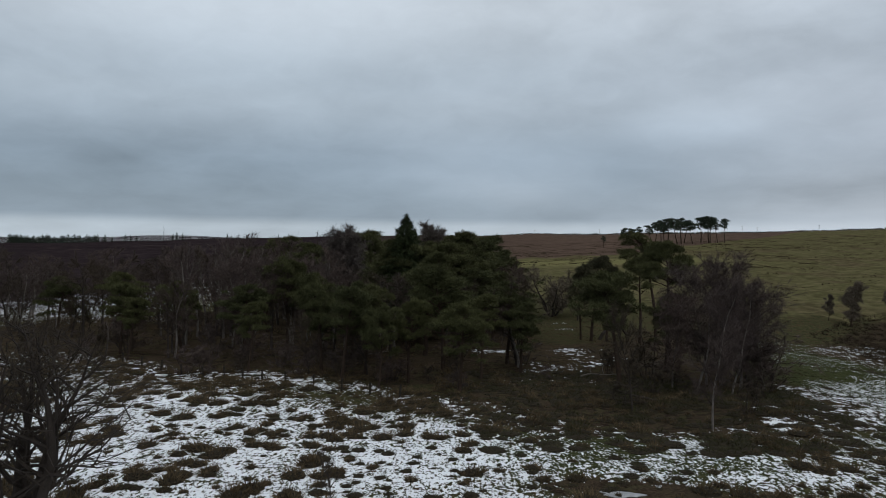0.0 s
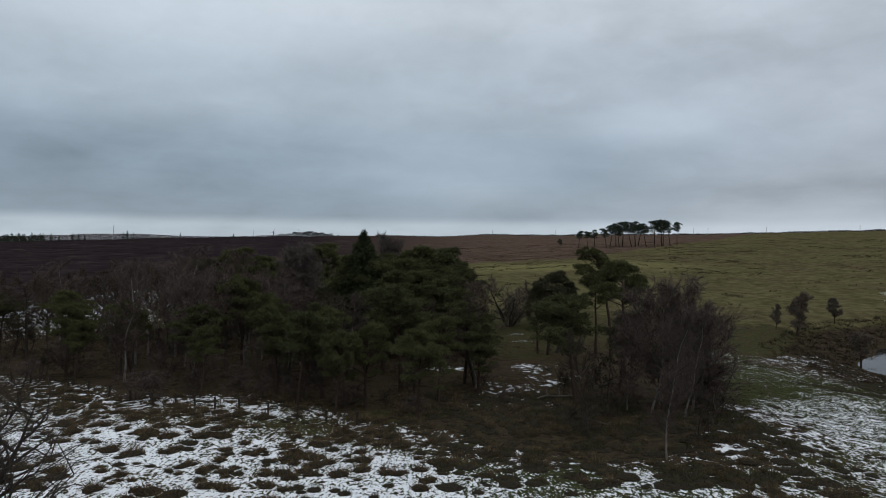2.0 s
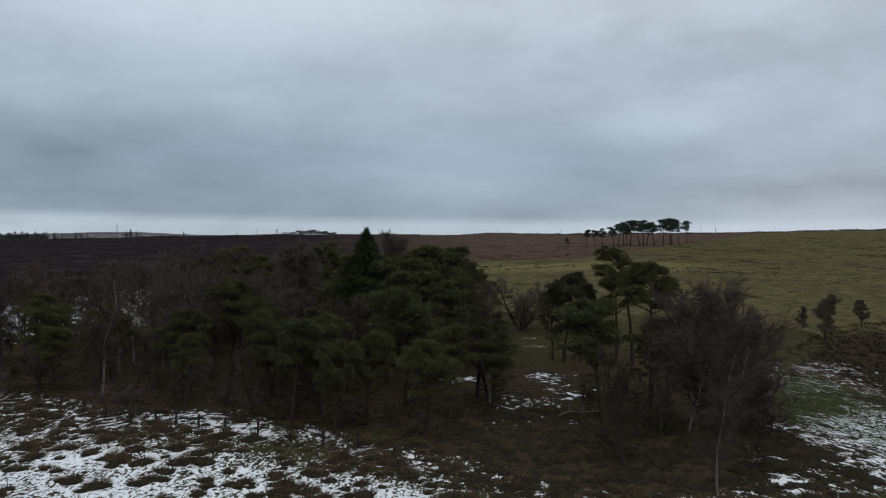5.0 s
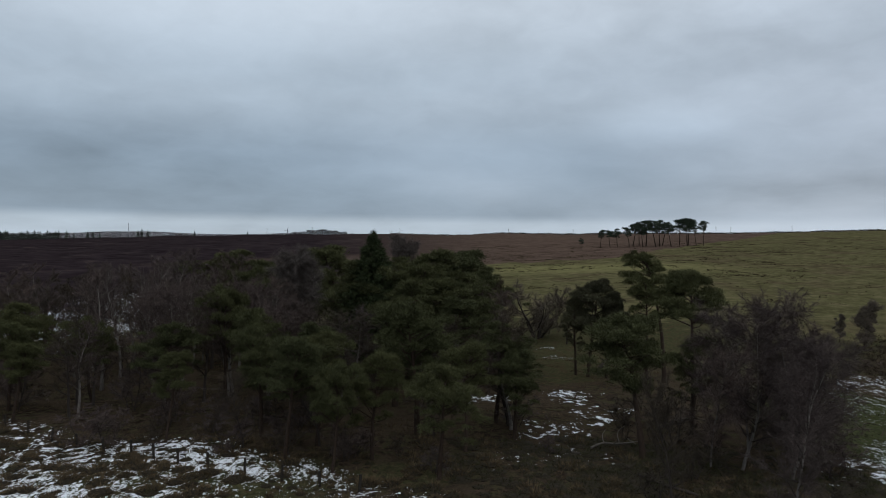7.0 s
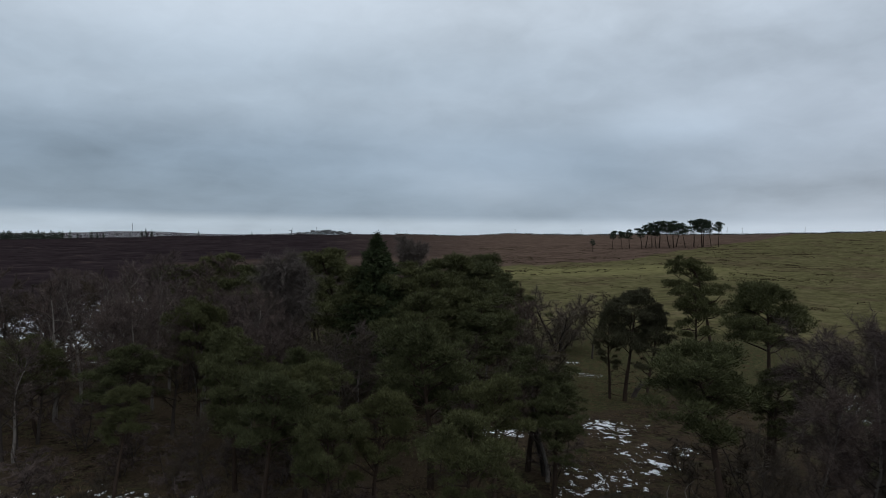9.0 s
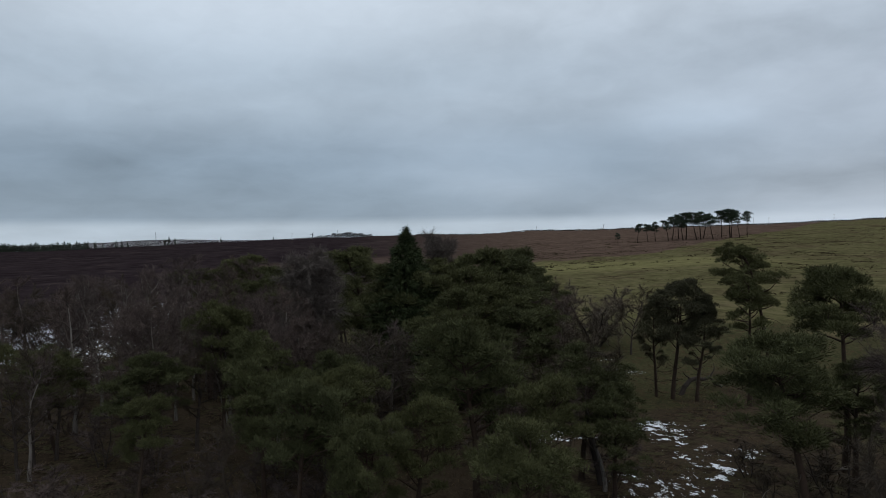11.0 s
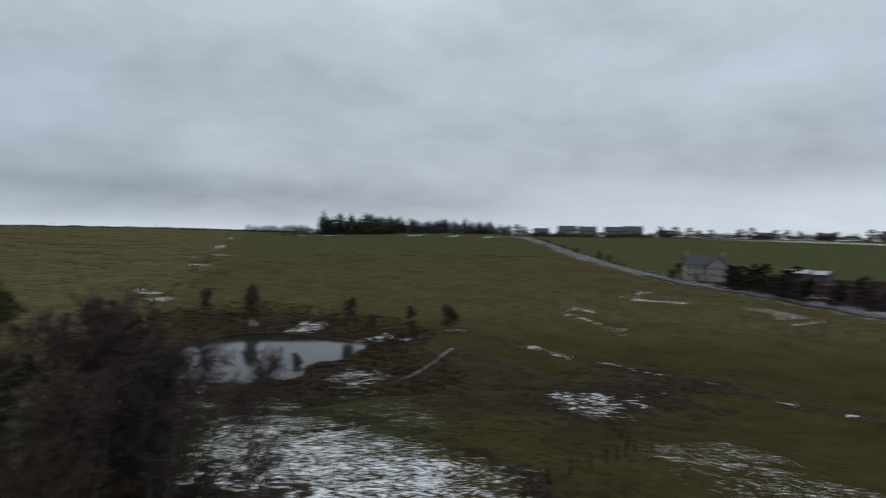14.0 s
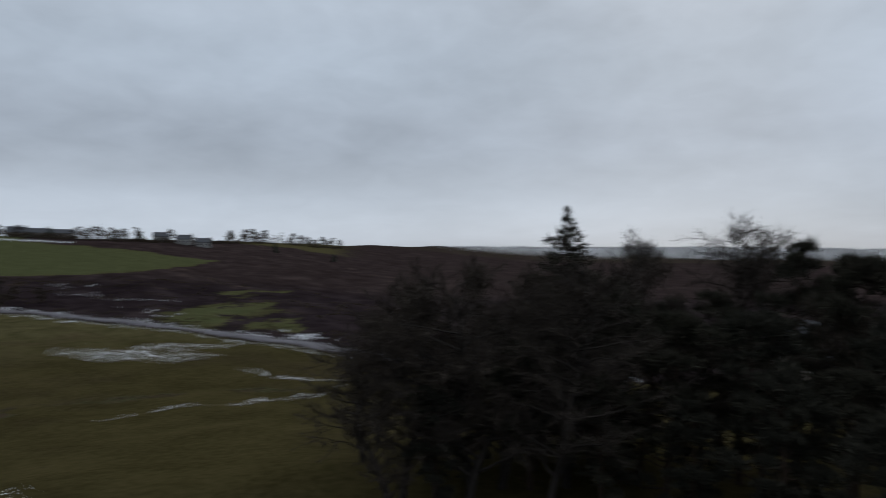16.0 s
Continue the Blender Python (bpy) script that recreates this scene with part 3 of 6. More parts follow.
    spots = ((36.5, 57, 20.5, 8.3, 51, 0.56), (12.5, 73, 1.2, 3.5, 10, 0.45), (14.3, 72.4, 1.2, 0.8, 0, 0.6), (12.6, 69.5, 1.3, 1.0, 0, 0.6), (13.6, 85.5, 2.2, 1.6, 0, 0.45), (6, 79, 2.5, 2.0, 0, 0.4), (15.4, 118, 1.6, 1.0, 0, 0.5), (14.5, 110, 2.0, 1.0, 0, 0.42), (54, 80, 10, 7, 47, 0.3), (200, 64, 2, 10, -40, 0.55), (84.8, 50, 5, 5, 0, 0.5), (12, 44, 12, 3, -5, 0.36), (24, 47, 8, 3, 20, 0.4), (52, 92, 20, 15, 50, 0.24), (57, 105, 7, 3, 40, 0.4), (18, 41, 16, 4, 8, 0.56), (-66, 124, 24, 26, 8, 0.5), (-58, 160, 14, 30, 10, 0.5), (13.0, 72, 3.0, 9, -15, 0.24), (13, 82, 3.5, 7, 10, 0.2), (9, 62, 6, 3, 0, 0.22), (88, 50, 7, 4, -30, 0.44), (55, 34, 10, 6, 0, 0.24),
             (129, -2, 15, 6, 50, 0.4), (134, -12, 8, 4, 62, 0.4), (-14, 60, 10, 3, -15, 0.66), (92, -18, 12, 2.4, 25, 0.42), (84, -8, 1.2, 10, -8, 0.36), (86, 6, 1.0, 10, 5, 0.3), (50, 32, 14, 8, 30, 0.22), (247, -16, 9, 3, -60, 0.56), (137, -38, 3, 9, -62, 0.55), (81, 49, 7, 5, 0, 0.38), (120.7, 120.6, 4, 3, 0, 0.7), (117.3, 104, 5, 3, 0, 0.6), (115, 96, 5, 3, 0, 0.6), (69.7, 79.6, 6, 3, 40, 0.4), (117.5, 131, 1.5, 5, 30, 0.6),
             (151, 70, 1.6, 12, -40, 0.56), (170, 80, 1.5, 9, -40, 0.5), (117, 164, 1.5, 5, -40, 0.6), (184, 220, 1.4, 4, -40, 0.55), (199, 232, 2, 1.5, 0, 0.5), (225, 250, 2, 6, -40, 0.5), (210, 231, 9, 1.5, -30, 0.5), (170, 205, 1.3, 10, -40, 0.5), (137, -36, 2.2, 9, -58, 0.5), (76, 84, 9, 4, 30, 0.45),
             (225, 22, 13, 4, 40, 0.4), (262, 12, 12, 2, 60, 0.5), (215, -18, 22, 4, 40, 0.3), (186, -22, 16, 3, 45, 0.3), (186, 33, 12, 3, 40, 0.4), (60, 66, 12, 8, 40, 0.2))
    snow = snow * (0.62 + 0.38 * smooth01((x + 36) / 16))
    for cx, cy, rx, ry, turn, amount in spots:
        snow = np.maximum(snow, amount * blob(xr, yr, cx, cy, rx, ry, turn, 0.6) * (0.55 + 0.9 * vnoise(x, y, 3.5, 27)))
    snow = np.maximum(snow, 0.36 * smooth01((4.2 - line_gap(x, y, FRINGE)) / 3) * (0.5 + 0.9 * vnoise(x, y, 3, 47)))
    snow = np.maximum(snow, 0.4 * smooth01((7 - np.abs(off)) / 3) * (az > 66) * (0.5 + vnoise(x, y, 9, 48)))
    snow = np.maximum(snow, 0.48 * smooth01((2.0 - hag) / 1.5) * smooth01(3 * (vnoise(x, y, 6, 29) - 0.3)))
    snow = snow * (1 - 0.75 * blob(x, y, 9.5, 36.0, 4.0, 1.6, -6, 0.5))
    brow = np.abs(r - np.interp(az, [48, 60, 68, 76], [494, 476, 443, 440]))
    snow = np.maximum(snow, 0.62 * smooth01((4 - brow) / 3) * (az > 48) * (az < 76) * smooth01(4 * (vnoise(x, y, 14, 43) - 0.3)))
    # haze painted on the far ridge as a whiter ground colour
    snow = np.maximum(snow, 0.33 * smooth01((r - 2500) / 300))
    snow = np.maximum(snow, 0.6 * smooth01((6 - np.abs(r - 436)) / 5) * (az > 80) * (az < 100))
    # painted haze again, on the distant south-east hills
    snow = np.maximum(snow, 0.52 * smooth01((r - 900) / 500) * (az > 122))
    snow = np.maximum(snow, 0.62 * smooth01((3.2 - edge_line) / 2.4) * smooth01(5 * (vnoise(x, y, 12, 37) - 0.5)))
    sward = np.maximum(blob(x, y, 47, 78, 30, 16, 50), blob(x, y, 9, 43, 14, 5, -6))
    snow = snow * np.where((x > 30) & (y > 45) & (x < 80), 0.75 + 0.5 * vnoise(x, y, 9, 4), 1.0)
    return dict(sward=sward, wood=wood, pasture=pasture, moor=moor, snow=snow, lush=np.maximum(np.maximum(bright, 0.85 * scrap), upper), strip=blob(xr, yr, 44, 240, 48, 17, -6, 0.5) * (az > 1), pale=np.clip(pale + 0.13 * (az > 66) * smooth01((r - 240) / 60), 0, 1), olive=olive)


def build_ground():
    n = 640
    rings = [0.0]
    step = 0.75
    while rings[-1] < 4600:
        rings.append(rings[-1] + step)
        if rings[-1] > 62:
            step *= 1.031
    rr = np.array(rings[1:])
    ang = np.arange(n) * 2 * np.pi / n
    cx, cy = 12.0, 52.0
    x = np.r_[cx, (cx + rr[:, None] * np.sin(ang)).ravel()]
    y = np.r_[cy, (cy + rr[:, None] * np.cos(ang)).ravel()]
    v = np.stack([x, y, land(x, y)], 1)
    i = np.arange(n)
    j = (i + 1) % n
    faces = [np.stack([np.zeros(n, int), 1 + j, 1 + i, 1 + i], 1)[:, :3]]
    k = np.arange(len(rr) - 1)[:, None] * n + 1
    a, b = (k + i).ravel(), (k + j).ravel()
    faces += [np.stack([a, b, b + n], 1), np.stack([a, b + n, a + n], 1)]
    me = mesh_from("ground", v, np.concatenate(faces), smooth=True)
    me.materials.append(GROUND)
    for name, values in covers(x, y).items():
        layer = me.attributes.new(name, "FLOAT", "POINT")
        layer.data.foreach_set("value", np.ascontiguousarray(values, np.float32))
    return tagged(new("ground", me), "winter moorland and pasture with thin patchy snow and painted far haze", "ground", kind="structure")


build_ground()


def build_road():
    p = road_points()
    d = unit(np.gradient(p, axis=0))
    side = np.stack([d[:, 1], -d[:, 0]], 1)
    cols = [(-2.6, -0.12), (-2.1, 0.10), (-1.1, 0.15), (0, 0.17), (1.1, 0.15), (2.1, 0.10), (2.6, -0.12)]
    v = np.concatenate([np.c_[p + side * o, land(*(p + side * 0).T) + h] for o, h in cols])
    n, m = len(p), len(cols)
    i = np.arange(n - 1)
    q = np.concatenate([np.stack([c * n + i, c * n + i + 1, (c + 1) * n + i + 1, (c + 1) * n + i], 1) for c in range(m - 1)])
    me = mesh_from("road", v, q, smooth=True)
    me.materials.append(TARMAC)
    return tagged(new("road", me), "narrow wet grey tarmac lane across the fields", "road", kind="structure")


build_road()


def build_pond():
    ang = np.linspace(0, 2 * np.pi, 96, endpoint=False)
    c, s = math.cos(radians(44)), math.sin(radians(44))
    rad = 1.28 * (1 + 0.12 * np.sin(2 * ang + 0.6) + 0.07 * np.sin(5 * ang + 2))
    a, b = 25.0 * rad * np.cos(ang), 16.8 * rad * np.sin(ang)
    x, y = POND[0] + a * s + b * c, POND[1] + a * c - b * s
    v = np.r_[[[POND[0], POND[1], POND[2]]], np.c_[x, y, np.full(96, POND[2])]]
    i = np.arange(96)
    me = mesh_from("water", v, np.stack([np.zeros(96, int), 1 + (i + 1) % 96, 1 + i], 1))
    me.materials.append(WATER)
    return tagged(new("water", me), "still grey pond water reflecting the overcast sky", "water", kind="structure")


build_pond()


# ---------------------------------------------------------------- trees
def limb_path(rng, p, d, length, n, bend, lift):
    """Corners of a wandering limb."""
    pts = [np.array(p, float)]
    d = unit(np.array(d, float))
    for _ in range(n):
        d = unit(d + rng.normal(0, bend, 3) + np.array([0, 0, lift]))
        pts.append(pts[-1] + d * length / n)
    return np.array(pts)


def along(pts, r0, r1):
    r = np.linspace(r0, r1, len(pts))
    return pts[:-1], pts[1:], r[:-1], r[1:]


def stack(rows):
    return [np.concatenate(c) for c in zip(*rows)]


def empty(name):
    ob = new(name)
    ob.empty_display_size = 0.3
    return ob


def pine(seed, h=10.0, spread=3.0, low=0.4, tufts=84, pads=22, lean=0.05, needle=None, size=1.0, flat=0.78, puff=1.12, dome=0.22, sweep=0.0, name="pine_tree", crown="dark green needle clumps", stubs=9):
    """A pine: bare trunk with dead stubs, rising limbs, each with a few tufted sprays of needles."""
    rng = np.random.default_rng(seed)
    root = empty(name)
    trunk = limb_path(rng, (0, 0, -0.35), (rng.normal(0, lean), rng.normal(0, lean), 1), h * 0.93, 10, 0.05, 0.05)
    trunk[:, 0] += sweep * np.clip(trunk[:, 2] / h, 0, 1) ** 2.5
    r0 = 0.0165 * h + 0.04
    wood, pad_c, pad_r = [], [], []
    for i in range(pads):
        f = low + (0.99 - low) * ((i + 0.5) / pads) ** 0.8
        k = min(f * 10, 9.99)
        p = trunk[int(k)] + (trunk[int(k) + 1] - trunk[int(k)]) * (k % 1)
        a = i * 2.4 + rng.normal(0, 0.6)
        u = (f - low) / (1 - low)
        reach = spread * (math.sqrt(max(0.06, 1 - ((u - dome) / (1.04 - dome)) ** 2)) if u > dome else 0.75 + 0.25 * u / dome) * rng.uniform(0.5, 1.12)
        limb = limb_path(rng, p, (math.cos(a), math.sin(a), rng.uniform(-0.05, 0.45) + 0.35 * u), max(reach, 0.4), 4, 0.2, 0.1)
        if sweep:
            limb = limb + np.linspace(0, 1, 5)[:, None] * np.array([0.5 * sweep * u, 0, 0])
        wood.append(along(limb, 0.055 * (1.25 - 0.6 * u), 0.016))
        rad = rng.uniform(0.5, 0.95) * (0.42 + 0.13 * spread) * puff
        pad_c.append(limb[-1])
        pad_r.append(rad)
        for g in (2, 3, 3):
            if rng.random() < 0.85:
                side = np.array([-math.sin(a), math.cos(a), 0]) * rng.normal(0, 0.34) * max(reach, 0.8) + (0, 0, rng.uniform(0.1, 0.5))
                tip = limb[g] + side + rng.normal(0, 0.15, 3)
                wood.append((limb[g:g + 1], tip[None], np.array([0.022]), np.array([0.01])))
                pad_c.append(tip)
                pad_r.append(rad * rng.uniform(0.6, 0.95))
    for i in range(stubs):
        k = rng.uniform(1.0, max(2.0, low * 10 + 0.5))
        p = trunk[int(k)]
        a = rng.uniform(0, 6.3)
        wood.append(along(limb_path(rng, p, (math.cos(a), math.sin(a), rng.uniform(-0.2, 0.4)), rng.uniform(0.5, 1.9), 3, 0.25, 0), 0.03, 0.008))
    mesh_part("trunk", prisms(*along(trunk, r0, 0.04), 7), PINE_BARK, root, smooth=True)
    tagged(mesh_part("branchwork", prisms(*stack(wood), 4), PINE_BARK, root, "dark crooked limbs and dead stubs"), kind="stuff")
    ps, ds = [], []
    for c, r in zip(pad_c, pad_r):
        n = max(8, int(tufts * (r / puff / 0.6) ** 2))
        d = unit(rng.normal(0, 1, (n, 3)))
        d[:, 2] = np.where(d[:, 2] < -0.35, -d[:, 2], d[:, 2])
        rad = r * rng.uniform(0.2, 1.0, (n, 1)) ** 0.55
        lump = rng.uniform(2, 6, 3)
        wob = 1 + 0.35 * np.sin(d[:, :1] * lump[0] + seed + r * 9) * np.cos(d[:, 1:2] * lump[1] + lump[2])
        ps.append(c + d * rad * wob * (1, 1, flat))
        ds.append(d + (0, 0, 0.6) + rng.normal(0, 0.55, (n, 3)))
    ps, ds = np.concatenate(ps), np.concatenate(ds)
    n = len(ps)
    mesh_part("crown", slivers(rng, ps, ds, rng.uniform(0.16, 0.34, n) * size, rng.uniform(0.04, 0.075, n) * size), needle or PINE_NEEDLE, root, crown)
    return tagged(root, "scots pine with a dark domed crown and bare lower trunk", "tree"), h


def bare_tree(seed, h=10.0, bark=None, twig=None, boughs=22, low=0.2, rise=0.8, reach=0.34, forks=8, twigs=9, droop=-0.05, bend=0.16, stems=1, thick=1.0, spray=1.0, full=0.0, limb_bark=None, leader=0.95, splay=0.3, name="bare_tree", label="bare winter tree with fine dark twigs"):
    rng = np.random.default_rng(seed)
    root = empty(name)
    trunks, limbs, subs, fine = [], [], [], []
    for s in range(stems):
        a0 = s * 2.4 + rng.uniform(0, 1)
        out = 0.0 if stems == 1 else splay
        hh = h * (1 if stems == 1 else rng.uniform(0.75, 1.0))
        trunk = limb_path(rng, (0.15 * math.cos(a0) * (stems > 1), 0.15 * math.sin(a0) * (stems > 1), -0.3), (out * math.cos(a0), out * math.sin(a0), 1), hh * leader, 10, 0.05 + 0.25 * bend, 0.04)
        r0 = thick * (0.011 * hh + 0.025) * (1 if stems == 1 else 0.7)
        trunks.append(along(trunk, r0, 0.015))
        for i in range(boughs):
            f = low + (0.98 - low) * (i + rng.random()) / boughs
            k = min(f * 10, 9.99)
            p = trunk[int(k)] + (trunk[int(k) + 1] - trunk[int(k)]) * (k % 1)
            a = i * 2.4 + rng.normal(0, 0.4)
            u = (f - low) / (1 - low)
            ln = hh * reach * ((1 - full) * (1.08 - 0.72 * u) + full * (0.3 + 0.8 * math.sin(math.pi * (0.12 + 0.8 * u)))) * rng.uniform(0.7, 1.15)
            limb = limb_path(rng, p, (math.cos(a), math.sin(a), rise * rng.uniform(0.5, 1.3)), ln, 5, bend, 0.04)
            limbs.append(along(limb, r0 * 0.4 * (1.1 - 0.7 * u) + 0.008, 0.008))
            for j in range(forks):
                g = min(rng.uniform(0.25, 1.0) * 5, 4.99)
                gi = int(g)
                q = limb[gi] + (limb[gi + 1] - limb[gi]) * (g % 1)
                base = unit(limb[gi + 1] - limb[gi])
                d = unit(base + rng.normal(0, 0.65, 3) + (0, 0, 0.2))
                sub = limb_path(rng, q, d, ln * rng.uniform(0.25, 0.5), 2, bend * 1.4, droop)
                subs.append(along(sub, 0.011 * thick, 0.005 * thick))
                t = rng.uniform(0, 1.99, 3 * twigs)
                ti = t.astype(int)
                tp = sub[ti] + (sub[ti + 1] - sub[ti]) * (t - ti)[:, None]
                td = unit(sub[ti + 1] - sub[ti]) + rng.normal(0, 0.6, (3 * twigs, 3)) + (0, 0, droop * 3)
                fine.append((tp, td))
    for t in trunks:
        mesh_part("trunk" if stems == 1 else "stem", prisms(*stack([t]), 7), bark or DARK_BARK, root, smooth=True)
    tagged(mesh_part("branchwork", joined(prisms(*stack(limbs), 4), prisms(*stack(subs), 3)), limb_bark or DARK_BARK, root, "bare forking limbs"), kind="stuff")
    ps, ds = np.concatenate([f[0] for f in fine]), np.concatenate([f[1] for f in fine])
    n = len(ps)
    ln = rng.uniform(0.3, 0.75, n) * (0.5 + h * 0.05)
    mesh_part("crown", slivers(rng, ps, ds, ln, rng.uniform(0.009, 0.018, n) * spray), twig or TWIG_BROWN, root, "haze of thin leafless twigs")
    return tagged(root, label, "tree"), h


def spruce(seed, h=15.0, spread=0.36, rows=64, arms=4, needle=None, name="spruce_tree", ragged=0.15, tufts=40, low=0.12, size=1.0, power=0.85, limbs=True, bark=None):
    rng = np.random.default_rng(seed)
    root = empty(name)
    trunk = limb_path(rng, (0, 0, -0.35), (0, 0, 1), h, 10, 0.012, 0.05)
    wood, ps, ds, grow = [along(trunk, 0.014 * h + 0.04, 0.02)], [], [], []
    for i in range(rows):
        f0 = low + (0.985 - low) * i / (rows - 1)
        for j in range(arms):
            f = min(0.985, max(low, f0 + rng.normal(0, 0.012)))
            k = min(f * 10, 9.99)
            p = trunk[int(k)] + (trunk[int(k) + 1] - trunk[int(k)]) * (k % 1)
            a = j * 6.283 / arms + i * 0.9 + rng.normal(0, 0.2)
            ln = max(0.15, h * spread * (1.0 - f) ** power * rng.uniform(1 - ragged * 2, 1 + ragged))
            limb = limb_path(rng, p, (math.cos(a), math.sin(a), 0.35 * f - 0.15), ln, 4, 0.06, 0.03)
            if limbs:
                wood.append(along(limb, 0.035 * (1.2 - f), 0.008))
            m = max(min(22, tufts), int(tufts * (ln / (h * spread) + 0.2)))
            t = 3.99 * rng.uniform(0.01, 1, m) ** 0.6
            ti = t.astype(int)
            q = limb[ti] + (limb[ti + 1] - limb[ti]) * (t - ti)[:, None]
            d = unit(limb[ti + 1] - limb[ti])
            fan = np.array([-math.sin(a), math.cos(a), 0]) * (rng.normal(0, 0.13, m) * ln * t / 4)[:, None]
            ps.append(q + fan + rng.normal(0, 0.1, (m, 3)))
            grow.append(np.full(m, min(1.0, 0.3 + 0.5 * ln)))
            ds.append(d * 0.7 + rng.normal(0, 0.55, (m, 3)) + (0, 0, -0.22))
    mesh_part("trunk", prisms(*stack(wood), 4), bark or DARK_BARK, root, smooth=True)
    ps, ds = np.concatenate(ps), np.concatenate(ds)
    n, size = len(ps), size * np.concatenate(grow)
    ps, ds, size = np.repeat(ps, 3, 0) + rng.normal(0, 0.06, (3 * n, 3)), np.repeat(ds, 3, 0) + rng.normal(0, 0.35, (3 * n, 3)), np.repeat(size, 3)
    mesh_part("crown", slivers(rng, ps, ds, rng.uniform(0.25, 0.6, 3 * n) * size, rng.uniform(0.05, 0.1, 3 * n) * size), needle or SPRUCE_NEEDLE, root, "dark drooping needle branches")
    return tagged(root, "tall dark green spruce with a pointed top", "tree"), h


class Stock:
    """Trees of one kind: a few built, the rest copies of them."""

    def __init__(self, makers, group):
        self.made = [(ob, max(max(c[2] for c in p.bound_box) for p in ob.children)) for ob, _ in (m() for m in makers)]
        self.used = [False] * len(makers)
        self.group, self.turn = group, 0

    def plant(self, x, y, h, which=None, turn=None, wide=1.0, label="", sink=0.0):
        k = self.turn % len(self.made) if which is None else which
        self.turn += 1
        ob, native = self.made[k]
        s = h / native
        a = turn if turn is not None else (x * 37.3 + y * 17.7) % 360
        m = pose(x, y, ground_z(x, y) - sink, 0, 0, a) @ Matrix.Diagonal((s * wide, s * wide, s, 1))
        if self.used[k]:
            ob = copy_thing(ob, m)
        else:
            tagged(ob, group=self.group)
            self.used[k] = True
        ob.matrix_basis = m
        return tagged(ob, label)


# ---------------------------------------------------------------- the wood
pines = Stock([lambda a=a: pine(*a, tufts=560, pads=26, size=0.76) for a in ((1, 10.0, 3.1, 0.42), (2, 10.0, 2.7, 0.5), (3, 10.0, 3.5, 0.46), (4, 10.0, 2.9, 0.34), (5, 10.0, 2.5, 0.38))], "pines of the wood")
# front edge
for x, y, h, w in ((1.2, 57.5, 7.2, 1.05), (-8.7, 60.8, 8.3, 0.9), (-5.4, 59.0, 7.0, 0.8), (-0.4, 67.3, 10.0, 1.0), (-2.7, 76.8, 11.2, 1.05), (5.6, 70.0, 8.2, 1.1), (3.0, 63.5, 7.6, 0.9),
                   (-17.7, 77.5, 10.2, 0.8), (-13.0, 71.5, 8.6, 1.0), (-9.2, 68.5, 8.0, 1.0), (-20.5, 71.8, 7.6, 1.1), (-18.0, 65.0, 6.6, 0.8), (-7.2, 64.0, 8.2, 0.9), (-3.2, 61.8, 7.4, 0.85), (-11.5, 66.0, 8.0, 0.9)):
    pines.plant(x, y, h, wide=w * 1.18)
for x, y, h, w in ((-37.0, 79.5, 8.4, 1.1), (-33.0, 71.5, 7.4, 0.9), (-28.5, 76.0, 7.8, 0.9), (6.6, 66.0, 6.6, 1.0), (20.5, 69.0, 7.6, 1.1),
                   (-47.0, 84.0, 7.8, 1.1), (-30.5, 68.0, 6.2, 0.9)):
    pines.plant(x, y, h, wide=w * 1.18)
pines.plant(14.6, 61.6, 9.7, 1, wide=1.3, label="low broad scots pine with a dense dark crown")
# inner wood
inner_pines = Stock([lambda a=a: pine(*a, tufts=330, size=1.05) for a in ((6, 12.0, 3.4, 0.4), (7, 12.0, 3.0, 0.46), (8, 12.0, 3.8, 0.44))], "pines of the wood")
for x, y, h, w in ((5.0, 112.5, 14.4, 0.95), (2.0, 105.0, 13.8, 1.0), (4.4, 107.5, 12.2, 0.9), (-1.5, 111.0, 13.6, 1.0), (-11.5, 106.0, 14.2, 1.0), (-16.0, 110.0, 13.2, 0.9), (3.4, 99.0, 11.6, 1.0),
                   (-25.5, 111.0, 13.4, 1.05), (-31.5, 113.0, 11.4, 1.0), (-36.5, 121.0, 10.8, 1.0), (1.0, 92.5, 14.2, 0.95), (7.0, 112.0, 11.6, 0.8)):
    inner_pines.plant(x, y, h, wide=w * 1.38)
for x, y, h, w in ((3.5, 92.0, 10.5, 1.0), (-8.4, 88.5, 12.8, 0.9), (-1.2, 89.0, 12.4, 0.9), (-24.0, 92.0, 9.0, 0.8), (2.0, 84.0, 9.2, 1.0), (-2.0, 98.0, 11.8, 1.0),
                   (4.8, 87.0, 8.8, 0.8), (-14.0, 94.0, 12.2, 0.9), (-20.0, 102.0, 12.4, 0.9), (-76.0, 88.0, 8.6, 1.1)):
    inner_pines.plant(x, y, h, wide=w * 1.38)
umbrella_pine = Stock([lambda: pine(15, 12.0, 3.0, 0.68, pads=24, tufts=540, size=0.76, dome=0.12, flat=0.6)], "pines of the wood")
umbrella_pine.plant(21.6, 72.0, 12.5, turn=20, wide=1.05, label="tall scots pine with a high spreading crown")
slim_pine = Stock([lambda: pine(14, 12.0, 2.0, 0.56, pads=20, tufts=480, lean=0.02, sweep=-1.7, size=0.8, flat=0.65)], "pines of the wood")
slim_pine.plant(23.3, 90.0, 12.2, turn=0, wide=0.95, label="slender leaning scots pine with a tufted crown")
round_pines = Stock([lambda a=a: pine(*a, pads=28, tufts=520, size=0.8, needle=DULL_NEEDLE, stubs=22, lean=0.08) for a in ((16, 11.0, 2.8, 0.46), (17, 11.0, 2.3, 0.3))], "pines of the wood")
